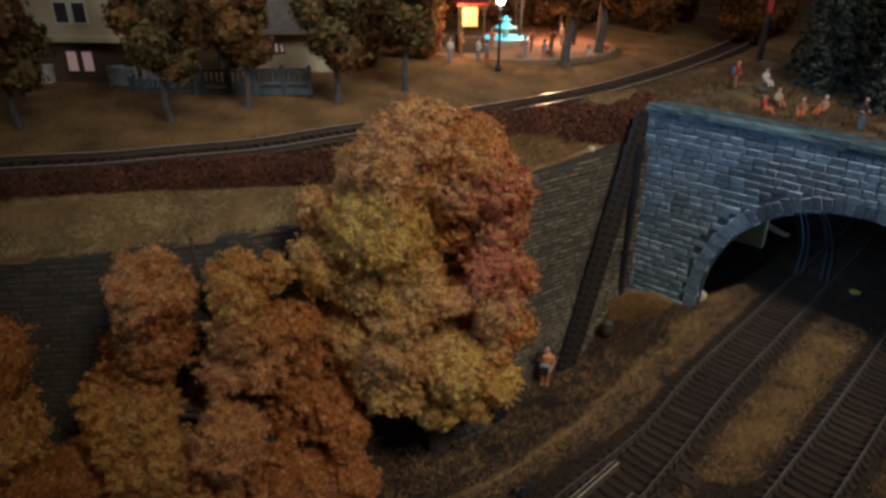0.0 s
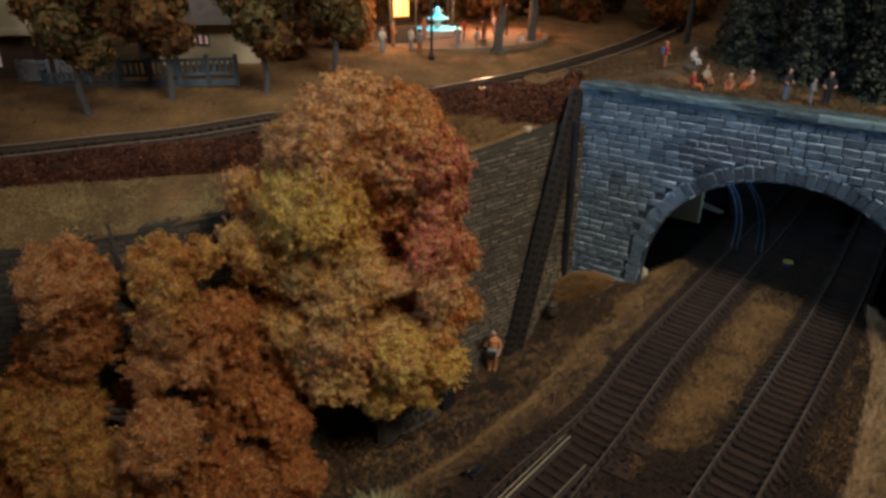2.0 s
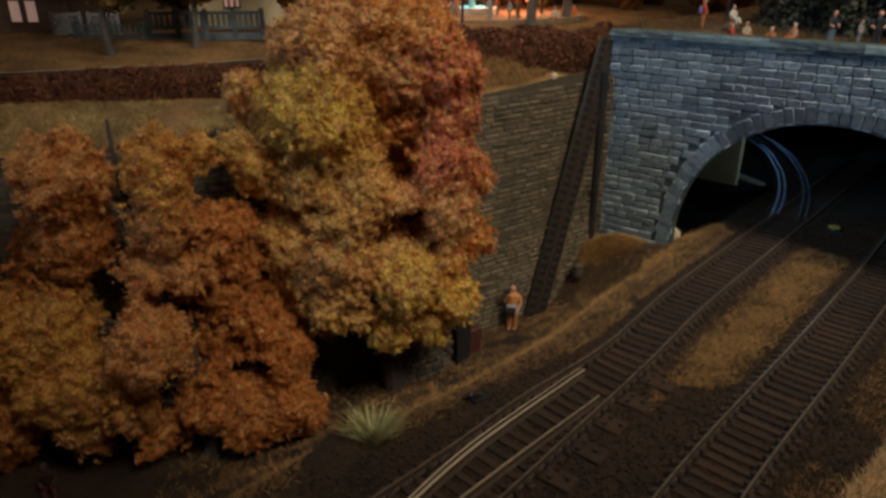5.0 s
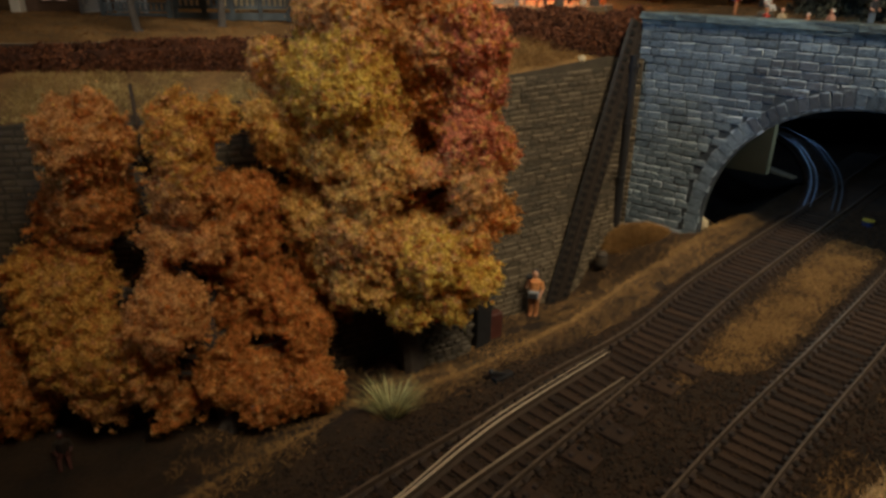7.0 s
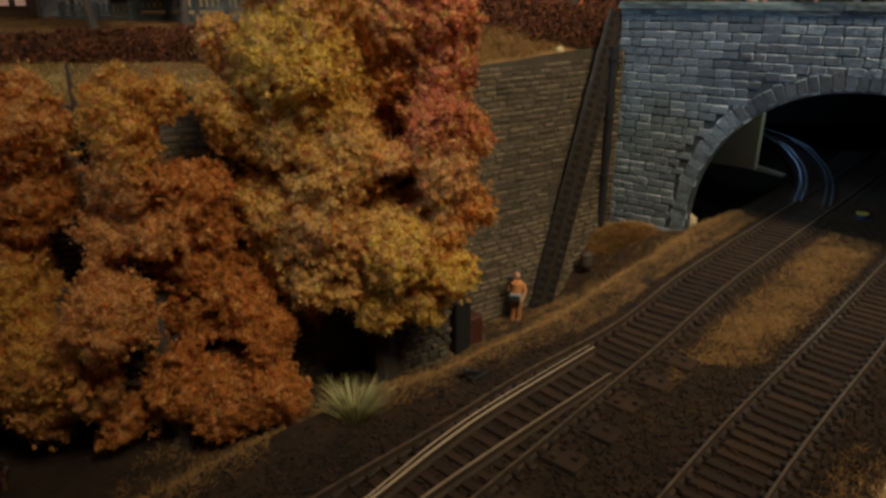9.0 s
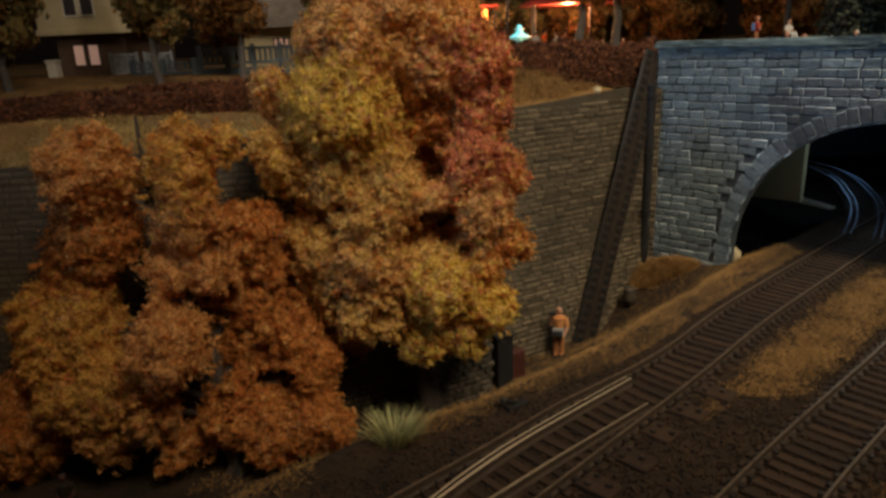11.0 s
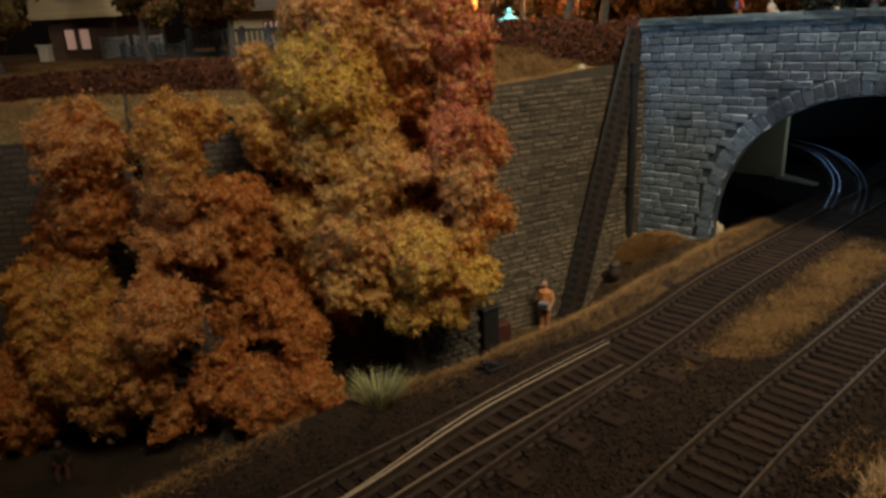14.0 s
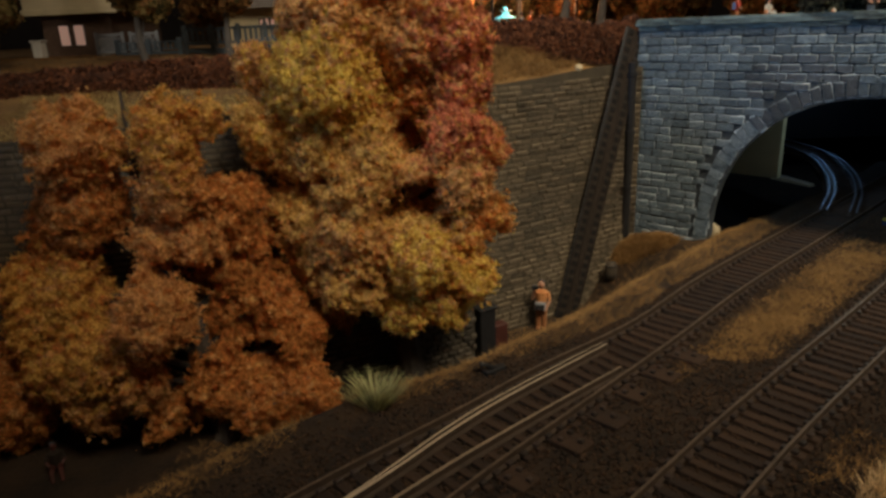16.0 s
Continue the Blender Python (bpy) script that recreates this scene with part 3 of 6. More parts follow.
def rail(name, line, z, parent, head=RAIL_TOP, taper=0.0, label="", wide=1.0):
    pts = np.asarray(line)[:, :2]
    d = np.gradient(pts, axis=0)
    d /= np.linalg.norm(d, axis=1, keepdims=True)
    n = np.stack([d[:, 1], -d[:, 0]], 1)
    verts, faces, k = [], [], len(RAIL_PROFILE)
    for i, (p, m) in enumerate(zip(pts, n)):
        thin = wide - taper * smooth_step(len(pts) - 14, len(pts) - 1, i)
        verts += [(p[0] + m[0] * u * thin, p[1] + m[1] * u * thin, z + w) for u, w in RAIL_PROFILE]
    heads = []
    for i in range(len(pts) - 1):
        for j in range(k):
            a, b = i * k + j, i * k + (j + 1) % k
            faces.append((a, b, b + k, a + k))
            heads.append(1 if j == 6 else 0)
    faces += [tuple(range(k))[::-1], tuple(range((len(pts) - 1) * k, len(pts) * k))]
    me = mesh_of(name, verts, faces)
    for p, h in zip(me.polygons, heads):
        p.material_index = h
    return link_mesh(name, me, [RAIL_SIDE, head], parent, label)


def sleeper_mesh():
    bm = bmesh.new()
    box(bm, -0.5, -0.115, -0.26, 0.5, 0.115, 0.0, 0.015)
    me = bpy.data.meshes.new("sleeper")
    bmesh.ops.scale(bm, vec=(S, S, S), verts=bm.verts)
    bm.to_mesh(me)
    bm.free()
    me.materials.append(SLEEPER)
    return me


def chair_mesh():
    bm = bmesh.new()
    box(bm, -0.2, -0.1, -0.02, -0.05, 0.1, 0.08, 0.02)
    box(bm, 0.05, -0.1, -0.02, 0.2, 0.1, 0.08, 0.02)
    me = bpy.data.meshes.new("rail_chair")
    bmesh.ops.scale(bm, vec=(S, S, S), verts=bm.verts)
    bm.to_mesh(me)
    bm.free()
    me.materials.append(CHAIR)
    return me


SLEEPER_ME, CHAIR_ME = sleeper_mesh(), chair_mesh()


def lay_sleepers(parent, left, right, z, spacing=0.47, over=0.34, chairs=True):
    n = int((len(left) - 1) * 0.5 / spacing)
    for k in range(n):
        f = (k + 0.5) / n
        a = np.array([np.interp(f * (len(left) - 1), np.arange(len(left)), left[:, c]) for c in (0, 1)])
        d0 = left[min(int(f * (len(left) - 1)) + 1, len(left) - 1), :2] - left[int(f * (len(left) - 1)), :2]
        d0 = d0 / np.linalg.norm(d0)
        nrm = np.array([d0[1], -d0[0]])
        w = (right[:, :2] - a) @ nrm
        along = np.abs((right[:, :2] - a) @ d0)
        wide = w[np.argmin(along)]
        mid = a + nrm * wide / 2
        ob = new("sleeper", SLEEPER_ME)
        ob.parent = parent
        turn = math.degrees(math.atan2(nrm[1], nrm[0])) + RNG.uniform(-1.5, 1.5)
        ob.matrix_basis = pose(mid[0] * S, mid[1] * S, (z + RNG.uniform(-0.012, 0.012)) * S, 0, 0, turn) @ Matrix.Diagonal((wide + 2 * over, RNG.uniform(0.85, 1.15), 1, 1))
        if chairs:
            for p in (a, a + nrm * wide):
                c = new("rail_chair", CHAIR_ME)
                c.parent = parent
                c.matrix_basis = pose(p[0] * S, p[1] * S, (z + 0.01) * S, 0, 0, turn)


turnout = base("turnout_track", label="railway turnout with rusty rails, bright blades and dark sleepers", category="railway track")
rail("rail", RAIL_A, 0.0, turnout)
rail("rail", RAIL_D, 0.0, turnout)
rail("point_blade", RAIL_B, 0.0, turnout, BLADE, 0.5, "bright worn point blade", 1.25)
strip = RAIL_B[10:, :2].copy()
strip += np.array([-0.12, 0.12]) * smooth_step(0, 14, np.arange(len(strip)))[:, None]
rail("point_blade", strip, 0.0, turnout, BLADE, 0.5, "bright worn point blade", 0.9)
rail("point_blade", RAIL_C, 0.0, turnout, DULL_BLADE, 0.5, "bright worn point blade", 1.25)
lay_sleepers(turnout, RAIL_A, RAIL_D, 0.0)
bolt = bmesh.new()
box(bolt, -0.07, -0.07, 0, 0.07, 0.07, 0.1, 0.02)
for k, f in enumerate((13.2, 14.4, 15.5, 16.6, 17.7, 18.8)):
    i = int(np.argmin(np.abs(RAIL_D[:, 1] - f)))
    d = RAIL_D[i + 1, :2] - RAIL_D[i, :2]
    d = d / np.linalg.norm(d)
    q = RAIL_D[i, :2] + np.array([d[1], -d[0]]) * 0.55
    bm = bmesh.new()
    box(bm, -0.35, -0.34, -0.22, 0.42 + 0.12 * (k % 3), 0.34, 0.03, 0.02)
    t = part("long_timber", bm, SLEEPER, turnout)
    turn = math.degrees(math.atan2(-d[0], d[1]))
    t.matrix_basis = pose(q[0] * S, q[1] * S, 0, 0, 0, turn)
    for bx, by in ((-0.1, -0.2), (-0.1, 0.2), (0.32, 0.05)):
        bm = bolt.copy()
        b = part("bolt", bm, CHAIR, t)
        b.location = Vector((bx, by, 0.03)) * S
bolt.free()
track_two = base("railway_track", label="model railway track with rusty rails running into the tunnel", category="railway track")
rail("rail", RAIL_3, 0.0, track_two)
rail("rail", RAIL_4, 0.0, track_two)
lay_sleepers(track_two, RAIL_3, RAIL_4, 0.0)
branch_line = spline([(20.4, 33.5), (22.4, 36.9), (23.9, 40.0), (25.0, 43.0), (26.3, 48.0), (26.0, 54.0), (23.0, 60.0)])
branch = base("railway_track", label="hidden branch track curving away inside the dark tunnel", category="railway track")
bl, br = shift(branch_line, -0.8), shift(branch_line, 0.8)
rail("rail", bl, 0.0, branch, STEEL, wide=1.15)
rail("rail", br, 0.0, branch, STEEL, wide=1.15)
for by in (-0.5, 0.5):
    rail("check_rail", shift(branch_line, by)[:34], 0.02, branch, STEEL, label="shiny blued check rail")
lay_sleepers(branch, bl, br, 0.0, chairs=False)
upper_track = base("railway_track", label="upper model railway track on brown ballast beside the hedge", category="railway track")
UZ = 8.34
ul, ur = shift(UPPER, -0.84), shift(UPPER, 0.84)
rail("rail", ul, UZ, upper_track, SHINY, wide=1.7)
rail("rail", ur, UZ, upper_track, SHINY, wide=1.7)
lay_sleepers(upper_track, ul, ur, UZ, chairs=False)

# ---- trees of the cutting ----
YELLOW_TOP = [
    ("P", -1.9, 22.2, 10.3, 1.7), ("P", -0.9, 22.6, 11.25, 1.45), ("R", 0.7, 23.0, 10.6, 1.5), ("D", 1.7, 22.6, 9.6, 1.2), ("P", -3.0, 22.4, 10.2, 0.9),
    ("P", 0.3, 22.6, 9.4, 1.3), ("R", -1.3, 25.0, 6.9, 3.0), ("R", -1.0, 25.0, 2.7, 2.9), ("R", -3.6, 25.2, -1.0, 1.46),
]
YELLOW_LOW = [
    ("Y", -2.3, 22.0, 8.3, 2.06), ("P", -4.7, 22.3, 8.9, 0.75), ("O", -4.4, 22.0, 6.6, 1.11), ("O", -2.8, 21.8, 6.1, 1.25), ("R", 0.2, 23.4, 7.9, 1.57),
    ("D", 1.8, 22.4, 6.5, 1.25), ("D", 2.9, 22.9, 5.8, 0.54), ("P", 2.0, 22.3, 4.8, 1.18), ("O", -1.6, 21.6, 4.8, 1.20), ("O", -3.5, 22.0, 3.8, 1.29),
    ("P", -2.0, 21.7, 3.1, 1.35), ("O", -0.1, 22.6, 3.0, 1.26), ("R", 1.7, 22.9, 2.8, 1.23), ("R", 3.0, 23.2, 3.3, 0.73), ("Y", 0.5, 21.7, 2.3, 1.18),
    ("R", 0.9, 22.8, 0.5, 1.09), ("Y", 2.2, 22.3, 1.3, 0.93), ("O", -1.9, 21.9, 1.4, 1.22), ("Y", -0.2, 22.1, 0.3, 0.99), ("Y", -2.5, 22.3, 0.5, 0.74),
    ("O", -3.2, 22.2, 2.1, 1.11), ("Y", 1.3, 22.5, 0.0, 0.74), ("D", 2.0, 22.9, 8.1, 1.1), ("O", -1.0, 21.9, 6.1, 1.25), ("P", 0.1, 22.1, 5.2, 0.95),
]
ORANGE_TOP = [
    ("P", -9.6, 19.6, 6.8, 1.40), ("O", -6.9, 19.6, 7.0, 1.17), ("O", -5.5, 19.8, 7.3, 0.32), ("O", -5.8, 19.8, 7.6, 0.31), ("R", -10.1, 20.1, 4.8, 1.44),
    ("P", -7.0, 19.7, 5.3, 1.0), ("R", -5.7, 21.3, 4.3, 1.15), ("P", -7.8, 19.7, 3.6, 0.90), ("P", -6.6, 19.8, 3.6, 0.92), ("R", -5.1, 21.1, 3.5, 0.74),
    ("R", -11.2, 20.3, 3.7, 1.12),
]
ORANGE_LOW = [
    ("O", -12.1, 19.6, 2.2, 1.08), ("O", -10.7, 19.3, 1.9, 1.35), ("O", -12.1, 19.4, 0.9, 1.14), ("P", -7.5, 18.4, 1.7, 1.4), ("O", -9.5, 18.8, 0.1, 1.33),
    ("O", -11.1, 19.2, -0.1, 1.35), ("P", -10.4, 19.2, -1.6, 1.18), ("R", -13.5, 19.6, -1.5, 1.71), ("R", -14.3, 19.8, -3.0, 1.12), ("P", -8.6, 18.8, -0.9, 0.99),
    ("R", -5.8, 21.2, 2.1, 1.25), ("R", -5.0, 21.2, 0.9, 1.15), ("R", -3.9, 21.0, -0.4, 1.1), ("R", -3.8, 20.4, -2.0, 1.16), ("R", -6.7, 20.3, -1.7, 1.35),
    ("R", -5.2, 20.4, -2.2, 1.35), ("R", -8.2, 19.6, -2.4, 0.90), ("R", -6.3, 21.4, 0.4, 1.2), ("R", -3.2, 20.4, -2.4, 0.60),
    ("R", -9.2, 22.3, 0.4, 1.2),
]


def crown_mesh(clumps, keys, density, size, lumps=1.0):
    verts, tris, slots, run = [], [], [], 0
    for key, x, y, z, r in clumps:
        v, f, who = foam_clump((x, y, z), r, density, size, lumps)
        verts.append(v)
        tris.append(f + run)
        odd = RNG.integers(0, len(keys), max(who.max() + 1, 1))
        odd = np.where(RNG.random(len(odd)) < 0.42, odd, keys.index(key))
        slots.append(np.where(who < 0, keys.index(key), odd[np.maximum(who, 0)]))
        run += len(v)
    return tri_mesh("crown", np.vstack(verts), np.vstack(tris), np.concatenate(slots))


def perlin(p, wave):
    """Gradient noise of about -1 to 1 at an array of places, in a turned lattice of the given wavelength."""
    q = p @ random_turns(1)[0].T / wave + RNG.uniform(0, 50, 3)
    k = np.floor(q).astype(np.int64)
    t = q - k
    w = t * t * (3 - 2 * t)
    table = on_ball(4096)
    out = np.zeros(len(p))
    for corner in ((i, j, m) for i in (0, 1) for j in (0, 1) for m in (0, 1)):
        c = np.array(corner)
        h = ((k + c) * np.array([73856093, 19349663, 83492791])).sum(1)
        g = table[(h ^ (h >> 7)) & 4095]
        out += (g * (t - c)).sum(1) * np.prod(np.where(c, w, 1 - w), 1)
    return out * 1.6


def skin_of(field, low, cell):
    """Mesh of the surface where a field on a grid passes through zero."""
    inside = field < 0
    total, count = np.zeros(tuple(n - 1 for n in field.shape) + (3,)), np.zeros(tuple(n - 1 for n in field.shape))
    shape = count.shape
    for axis in range(3):
        a = [slice(None)] * 3
        b = [slice(None)] * 3
        a[axis], b[axis] = slice(0, -1), slice(1, None)
        fa, fb = field[tuple(a)], field[tuple(b)]
        cross = (fa < 0) != (fb < 0)
        t = np.where(cross, fa / np.where(cross, fa - fb, 1), 0)
        others = [i for i in range(3) if i != axis]
        for da in (0, 1):
            for db in (0, 1):
                cut = [slice(None)] * 3
                cut[others[0]] = slice(da, da + shape[others[0]])
                cut[others[1]] = slice(db, db + shape[others[1]])
                c, tt = cross[tuple(cut)], t[tuple(cut)]
                count += c
                total[..., axis] += c * tt
                total[..., others[0]] += c * da
                total[..., others[1]] += c * db
    live = count > 0
    index = np.full(shape, -1)
    index[live] = np.arange(live.sum())
    verts = (np.argwhere(live) + total[live] / count[live][:, None]) * cell + low
    quads = []
    for axis in range(3):
        u, w = (axis + 1) % 3, (axis + 2) % 3
        a = [slice(1, -1)] * 3
        b = [slice(1, -1)] * 3
        a[axis], b[axis] = slice(0, -1), slice(1, None)
        start, end = inside[tuple(a)], inside[tuple(b)]
        at = np.argwhere(start != end)
        flip = start[tuple(at.T)]
        at[:, u] += 1
        at[:, w] += 1
        eu, ew = np.eye(3, dtype=int)[u], np.eye(3, dtype=int)[w]
        q = np.stack([index[tuple((at - eu - ew).T)], index[tuple((at - ew).T)], index[tuple(at.T)], index[tuple((at - eu).T)]], 1)
        quads.append(np.where(flip[:, None], q, q[:, ::-1]))
    quads = np.vstack(quads)
    return verts, np.vstack([quads[:, [0, 1, 2]], quads[:, [0, 2, 3]]])


def foam_crown(clumps, keys, holes, cell, n_flakes, size, lumps=1.0):
    """One torn foam mass grown over all clumps, with creases, holes and a crumbly skin."""
    c = np.array([q[1:4] for q in clumps])
    r = np.array([q[4] for q in clumps])
    kind = np.array([keys.index(q[0]) for q in clumps])
    low, high = (c - r[:, None]).min(0) - 0.7, (c + r[:, None]).max(0) + 0.7
    axes = [np.arange(a, b, cell) for a, b in zip(low, high)]
    shape = [len(a) for a in axes]
    gx, gy, gz = axes[0][:, None, None], axes[1][None, :, None], axes[2][None, None, :]
    near = np.zeros(shape)
    for p, q in zip(c, r):
        near += np.exp(-(np.sqrt((gx - p[0]) ** 2 + (gy - p[1]) ** 2 + (gz - p[2]) ** 2) - 0.86 * q) / 0.2)
    field = -0.2 * np.log(near + 1e-30)
    band = np.abs(field) < 0.85
    grid = np.stack(np.broadcast_arrays(gx, gy, gz), -1)[band]
    puff = 0.45 * perlin(grid, 2.0) + 0.7 * np.abs(perlin(grid, 0.95)) + 0.75 * np.abs(perlin(grid, 0.45)) - 0.35
    field[band] -= lumps * (0.58 * puff + 0.34 * (np.abs(perlin(grid, 0.27)) - 0.2) + 0.12 * perlin(grid, 0.17))
    rough = 0.6 * perlin(grid, 0.6)
    for x, y, z, q in holes:
        field[band] = np.maximum(field[band], q * (1 + rough) - np.sqrt((grid[:, 0] - x) ** 2 + (0.3 * (grid[:, 1] - y)) ** 2 + (grid[:, 2] - z) ** 2))
        deep = (np.sqrt((gx - x) ** 2 + (0.3 * (gy - y)) ** 2 + (gz - z) ** 2) < q * 0.7) & (field < 0)
        field[deep] = 0.3
    field[[0, -1]] = field[:, [0, -1]] = field[:, :, [0, -1]] = 1.0
    v, f = skin_of(field, low, cell)
    nrm = np.zeros_like(v)
    cr = np.cross(v[f[:, 1]] - v[f[:, 0]], v[f[:, 2]] - v[f[:, 0]])
    for k in range(3):
        np.add.at(nrm, f[:, k], cr)
    nrm /= np.linalg.norm(nrm, axis=1, keepdims=True) + 1e-12

    crumb_turn, dice = random_turns(1)[0], RNG.random((8192, 4))

    def colour_at(p, odd):
        """Every crumb of foam has one dye, taken from the clump that it grew on or, at times, from any."""
        q = p @ crumb_turn.T / 0.2
        q = q + 0.35 * np.sin(2.3 * q[:, [1, 2, 0]])
        k = np.floor(q).astype(np.int64)
        h = (k * np.array([73856093, 19349663, 83492791])).sum(1)
        die = dice[(h ^ (h >> 9)) & 8191]
        best, who = np.full(len(p), 1e9), np.zeros(len(p), int)
        for m in range(len(c)):
            d = np.linalg.norm(p - c[m], axis=1) - r[m] + 1.1 * (np.sin(37.0 * (m + 1) * die[:, 0]) * die[:, 1])
            who = np.where(d < best, kind[m], who)
            best = np.minimum(best, d)
        return np.where(die[:, 2] < odd, 1 + (die[:, 3] * min(3, len(keys) - 1)).astype(int), who)

    pick = RNG.integers(0, len(v), n_flakes)
    at = v[pick] + nrm[pick] * (RNG.exponential(0.055, n_flakes) - 0.015)[:, None] + RNG.normal(0, cell * 0.35, (n_flakes, 3))
    fv, ff = flakes(at, RNG.uniform(size[0], size[1], n_flakes), nrm[pick])
    tint = colour_at(at, 0.22)
    tint = np.where(RNG.random(n_flakes) < 0.2, RNG.integers(0, len(keys), n_flakes), tint)
    patch = np.array([noise.noise(Vector(p) * 1.6) for p in at])
    tint = np.where((patch > 0.62) & (RNG.random(n_flakes) < 0.3), len(keys), tint)
    slots = np.concatenate([colour_at(v[f].mean(1), 0.22), np.repeat(tint, 2)])
    first = f[:, 0]
    v = v[f.ravel()]
    f = np.arange(len(v)).reshape(-1, 3)
    n = int(len(f) / 14)
    pick = RNG.integers(0, len(v), n)
    nr = nrm[first][pick // 3]
    at = v[pick] + nr * RNG.uniform(0.0, 0.08, n)[:, None] + RNG.normal(0, 0.03, (n, 3))
    cv, cf = crumbs(at, RNG.uniform(0.035, 0.075, n), 0.8)
    slots = np.concatenate([slots, np.repeat(colour_at(at, 0.22), 8)])
    return tri_mesh("crown", np.vstack([v, fv, cv]), np.vstack([f, ff + len(v), cf + len(v) + len(fv)]), slots)


def limbs(parent, foot, top, clumps, r, material, seed=1):
    """A tapered, slightly crooked trunk with a limb into each clump."""
    rnd = random.Random(seed)
    bm = bmesh.new()
    foot, top = Vector(foot), Vector(top)
    last = foot
    for k in range(1, 7):
        p = foot.lerp(top, k / 6) + Vector((rnd.uniform(-0.2, 0.2), rnd.uniform(-0.2, 0.2), 0)) * (k < 6)
        tube(bm, last, p, r * (1.15 - 0.15 * k), r * (1.0 - 0.15 * k), 9)
        last = p
    for k in range(5):
        a = 2 * math.pi * k / 5 + rnd.uniform(-0.3, 0.3)
        tube(bm, foot + Vector((math.cos(a), math.sin(a), -0.12)) * r * 1.3, foot + Vector((0, 0, r * 1.6)), r * 0.35, r * 0.4, 5)
    part("trunk", bm, material, parent)
    for _, x, y, z, cr in clumps:
        bm = bmesh.new()
        c = Vector((x, y, z))
        t = min(max((z - foot.z - 1.5) / (top.z - foot.z), 0.15), 0.95)
        a = foot.lerp(top, t)
        mid = a.lerp(c, 0.5) + Vector((0, 0, 0.25))
        tube(bm, a, mid, r * 0.35, r * 0.22, 6)
        tube(bm, mid, c, r * 0.22, r * 0.08, 6)
        for _ in range(3):
            d = Vector((rnd.uniform(-1, 1), rnd.uniform(-1, 1), rnd.uniform(-0.5, 1))).normalized()
            tube(bm, mid.lerp(c, 0.6), c + d * cr * 0.9, r * 0.1, r * 0.03, 5)
        part("limb", bm, material, parent)


def foam_tree(label, clumps, keys, materials, foot, top, r, holes, cell, n_flakes, size, lumps=1.0):
    tree = base("tree", *foot, label=label, category="tree")
    local = [(k, x - foot[0], y - foot[1], z - foot[2], 0.99 * c) for k, x, y, z, c in clumps]
    limbs(tree, (0, 0, 0), Vector(top) - Vector(foot), local, r, BARK)
    holes = [(x - foot[0], y - foot[1], z - foot[2], q) for x, y, z, q in holes]
    link_mesh("crown", foam_crown(local, keys, holes, cell, n_flakes, size, lumps), materials + [TWIG_GREY], tree)
    return tree


YELLOW_HOLES = [(0.2, 21.6, 6.3, 0.62), (0.6, 21.6, 4.3, 0.78), (-1.4, 21.0, 1.5, 0.41), (1.4, 21.5, 3.5, 0.36), (-2.5, 21.2, 5.2, 0.26)]
ORANGE_HOLES = [(-8.7, 19.2, 3.1, 0.75), (-9.4, 18.8, 2.4, 0.62), (-9.2, 18.6, 1.5, 0.5), (-5.5, 19.4, 0.4, 0.6), (-4.8, 19.4, -0.6, 0.66), (-9.2, 18.2, -2.2, 0.75), (-6.9, 18.2, 0.2, 0.45), (-8.1, 19.4, 4.7, 0.3), (-7.3, 19.0, 2.9, 0.4), (-8.3, 19.4, 5.5, 0.33), (-7.0, 18.4, -0.6, 0.4)]
foam_tree("autumn tree with lumpy yellow, ochre and crimson foam foliage", YELLOW_TOP + YELLOW_LOW, "YOPRD", [LEAF_Y, LEAF_O, LEAF_P, LEAF_R, LEAF_D], (-0.2, 24.0, -4.3), (-0.6, 23.4, 11.5), 0.5, YELLOW_HOLES, 0.09, 130000, (0.024, 0.055))
foam_tree("burnt-orange autumn tree with fluffy drooping foam foliage", ORANGE_TOP + ORANGE_LOW, "OPR", [TAWNY_O, TAWNY_P, TAWNY_R], (-6.6, 20.3, -4.0), (-8.6, 20.7, 8.3), 0.46, ORANGE_HOLES, 0.09, 130000, (0.024, 0.055), 1.1)
THIRD = [("R", -15.0, 18.0, 5.2, 1.7), ("O", -15.6, 17.6, 2.6, 2.3), ("R", -15.6, 17.8, -0.4, 2.2), ("O", -17.4, 18.2, 3.6, 2.0), ("R", -17.0, 18.0, 0.8, 2.3)]
foam_tree("rust-orange autumn tree close to the wall", THIRD, "OPR", [TAWNY_O, TAWNY_P, TAWNY_R], (-16.2, 18.6, -4.3), (-16.0, 18.2, 6.0), 0.4, [], 0.19, 26000, (0.04, 0.08))


# ---- grass, hedge, ballast: uncountable stuff ----
def stuff(name, v, f, material, label, category):
    return tagged(link_mesh(name, tri_mesh(name, v, f), material), label, category, kind="stuff")


def scatter(n, x0, x1, y0, y1):
    return RNG.uniform(x0, x1, n), RNG.uniform(y0, y1, n)


# ledge of dry grass between wall top and hedge
v = RNG.uniform(8, WALL_LEN - 0.5, 90000)
across = RNG.uniform(0.05, 1, len(v)) ** 0.8
wx = np.interp(v / 0.5, np.arange(len(WALL_TOP)), WALL_TOP[:, 0])
wy = np.interp(v / 0.5, np.arange(len(WALL_TOP)), WALL_TOP[:, 1])
hx = wx + (-0.35) * across * 4.3
hy = wy + 0.93 * across * 4.3
mat_of = bumps(hx, hy, 0.55, 12.0) + 0.5 * bumps(hx, hy, 1.7, 15.0)
keep = (offsets(hx, hy, HEDGE_LINE)[0] < -0.35) & (mat_of > -0.34 + 0.2 * RNG.random(len(hx)))
hx, hy, mat_of = hx[keep], hy[keep], mat_of[keep]
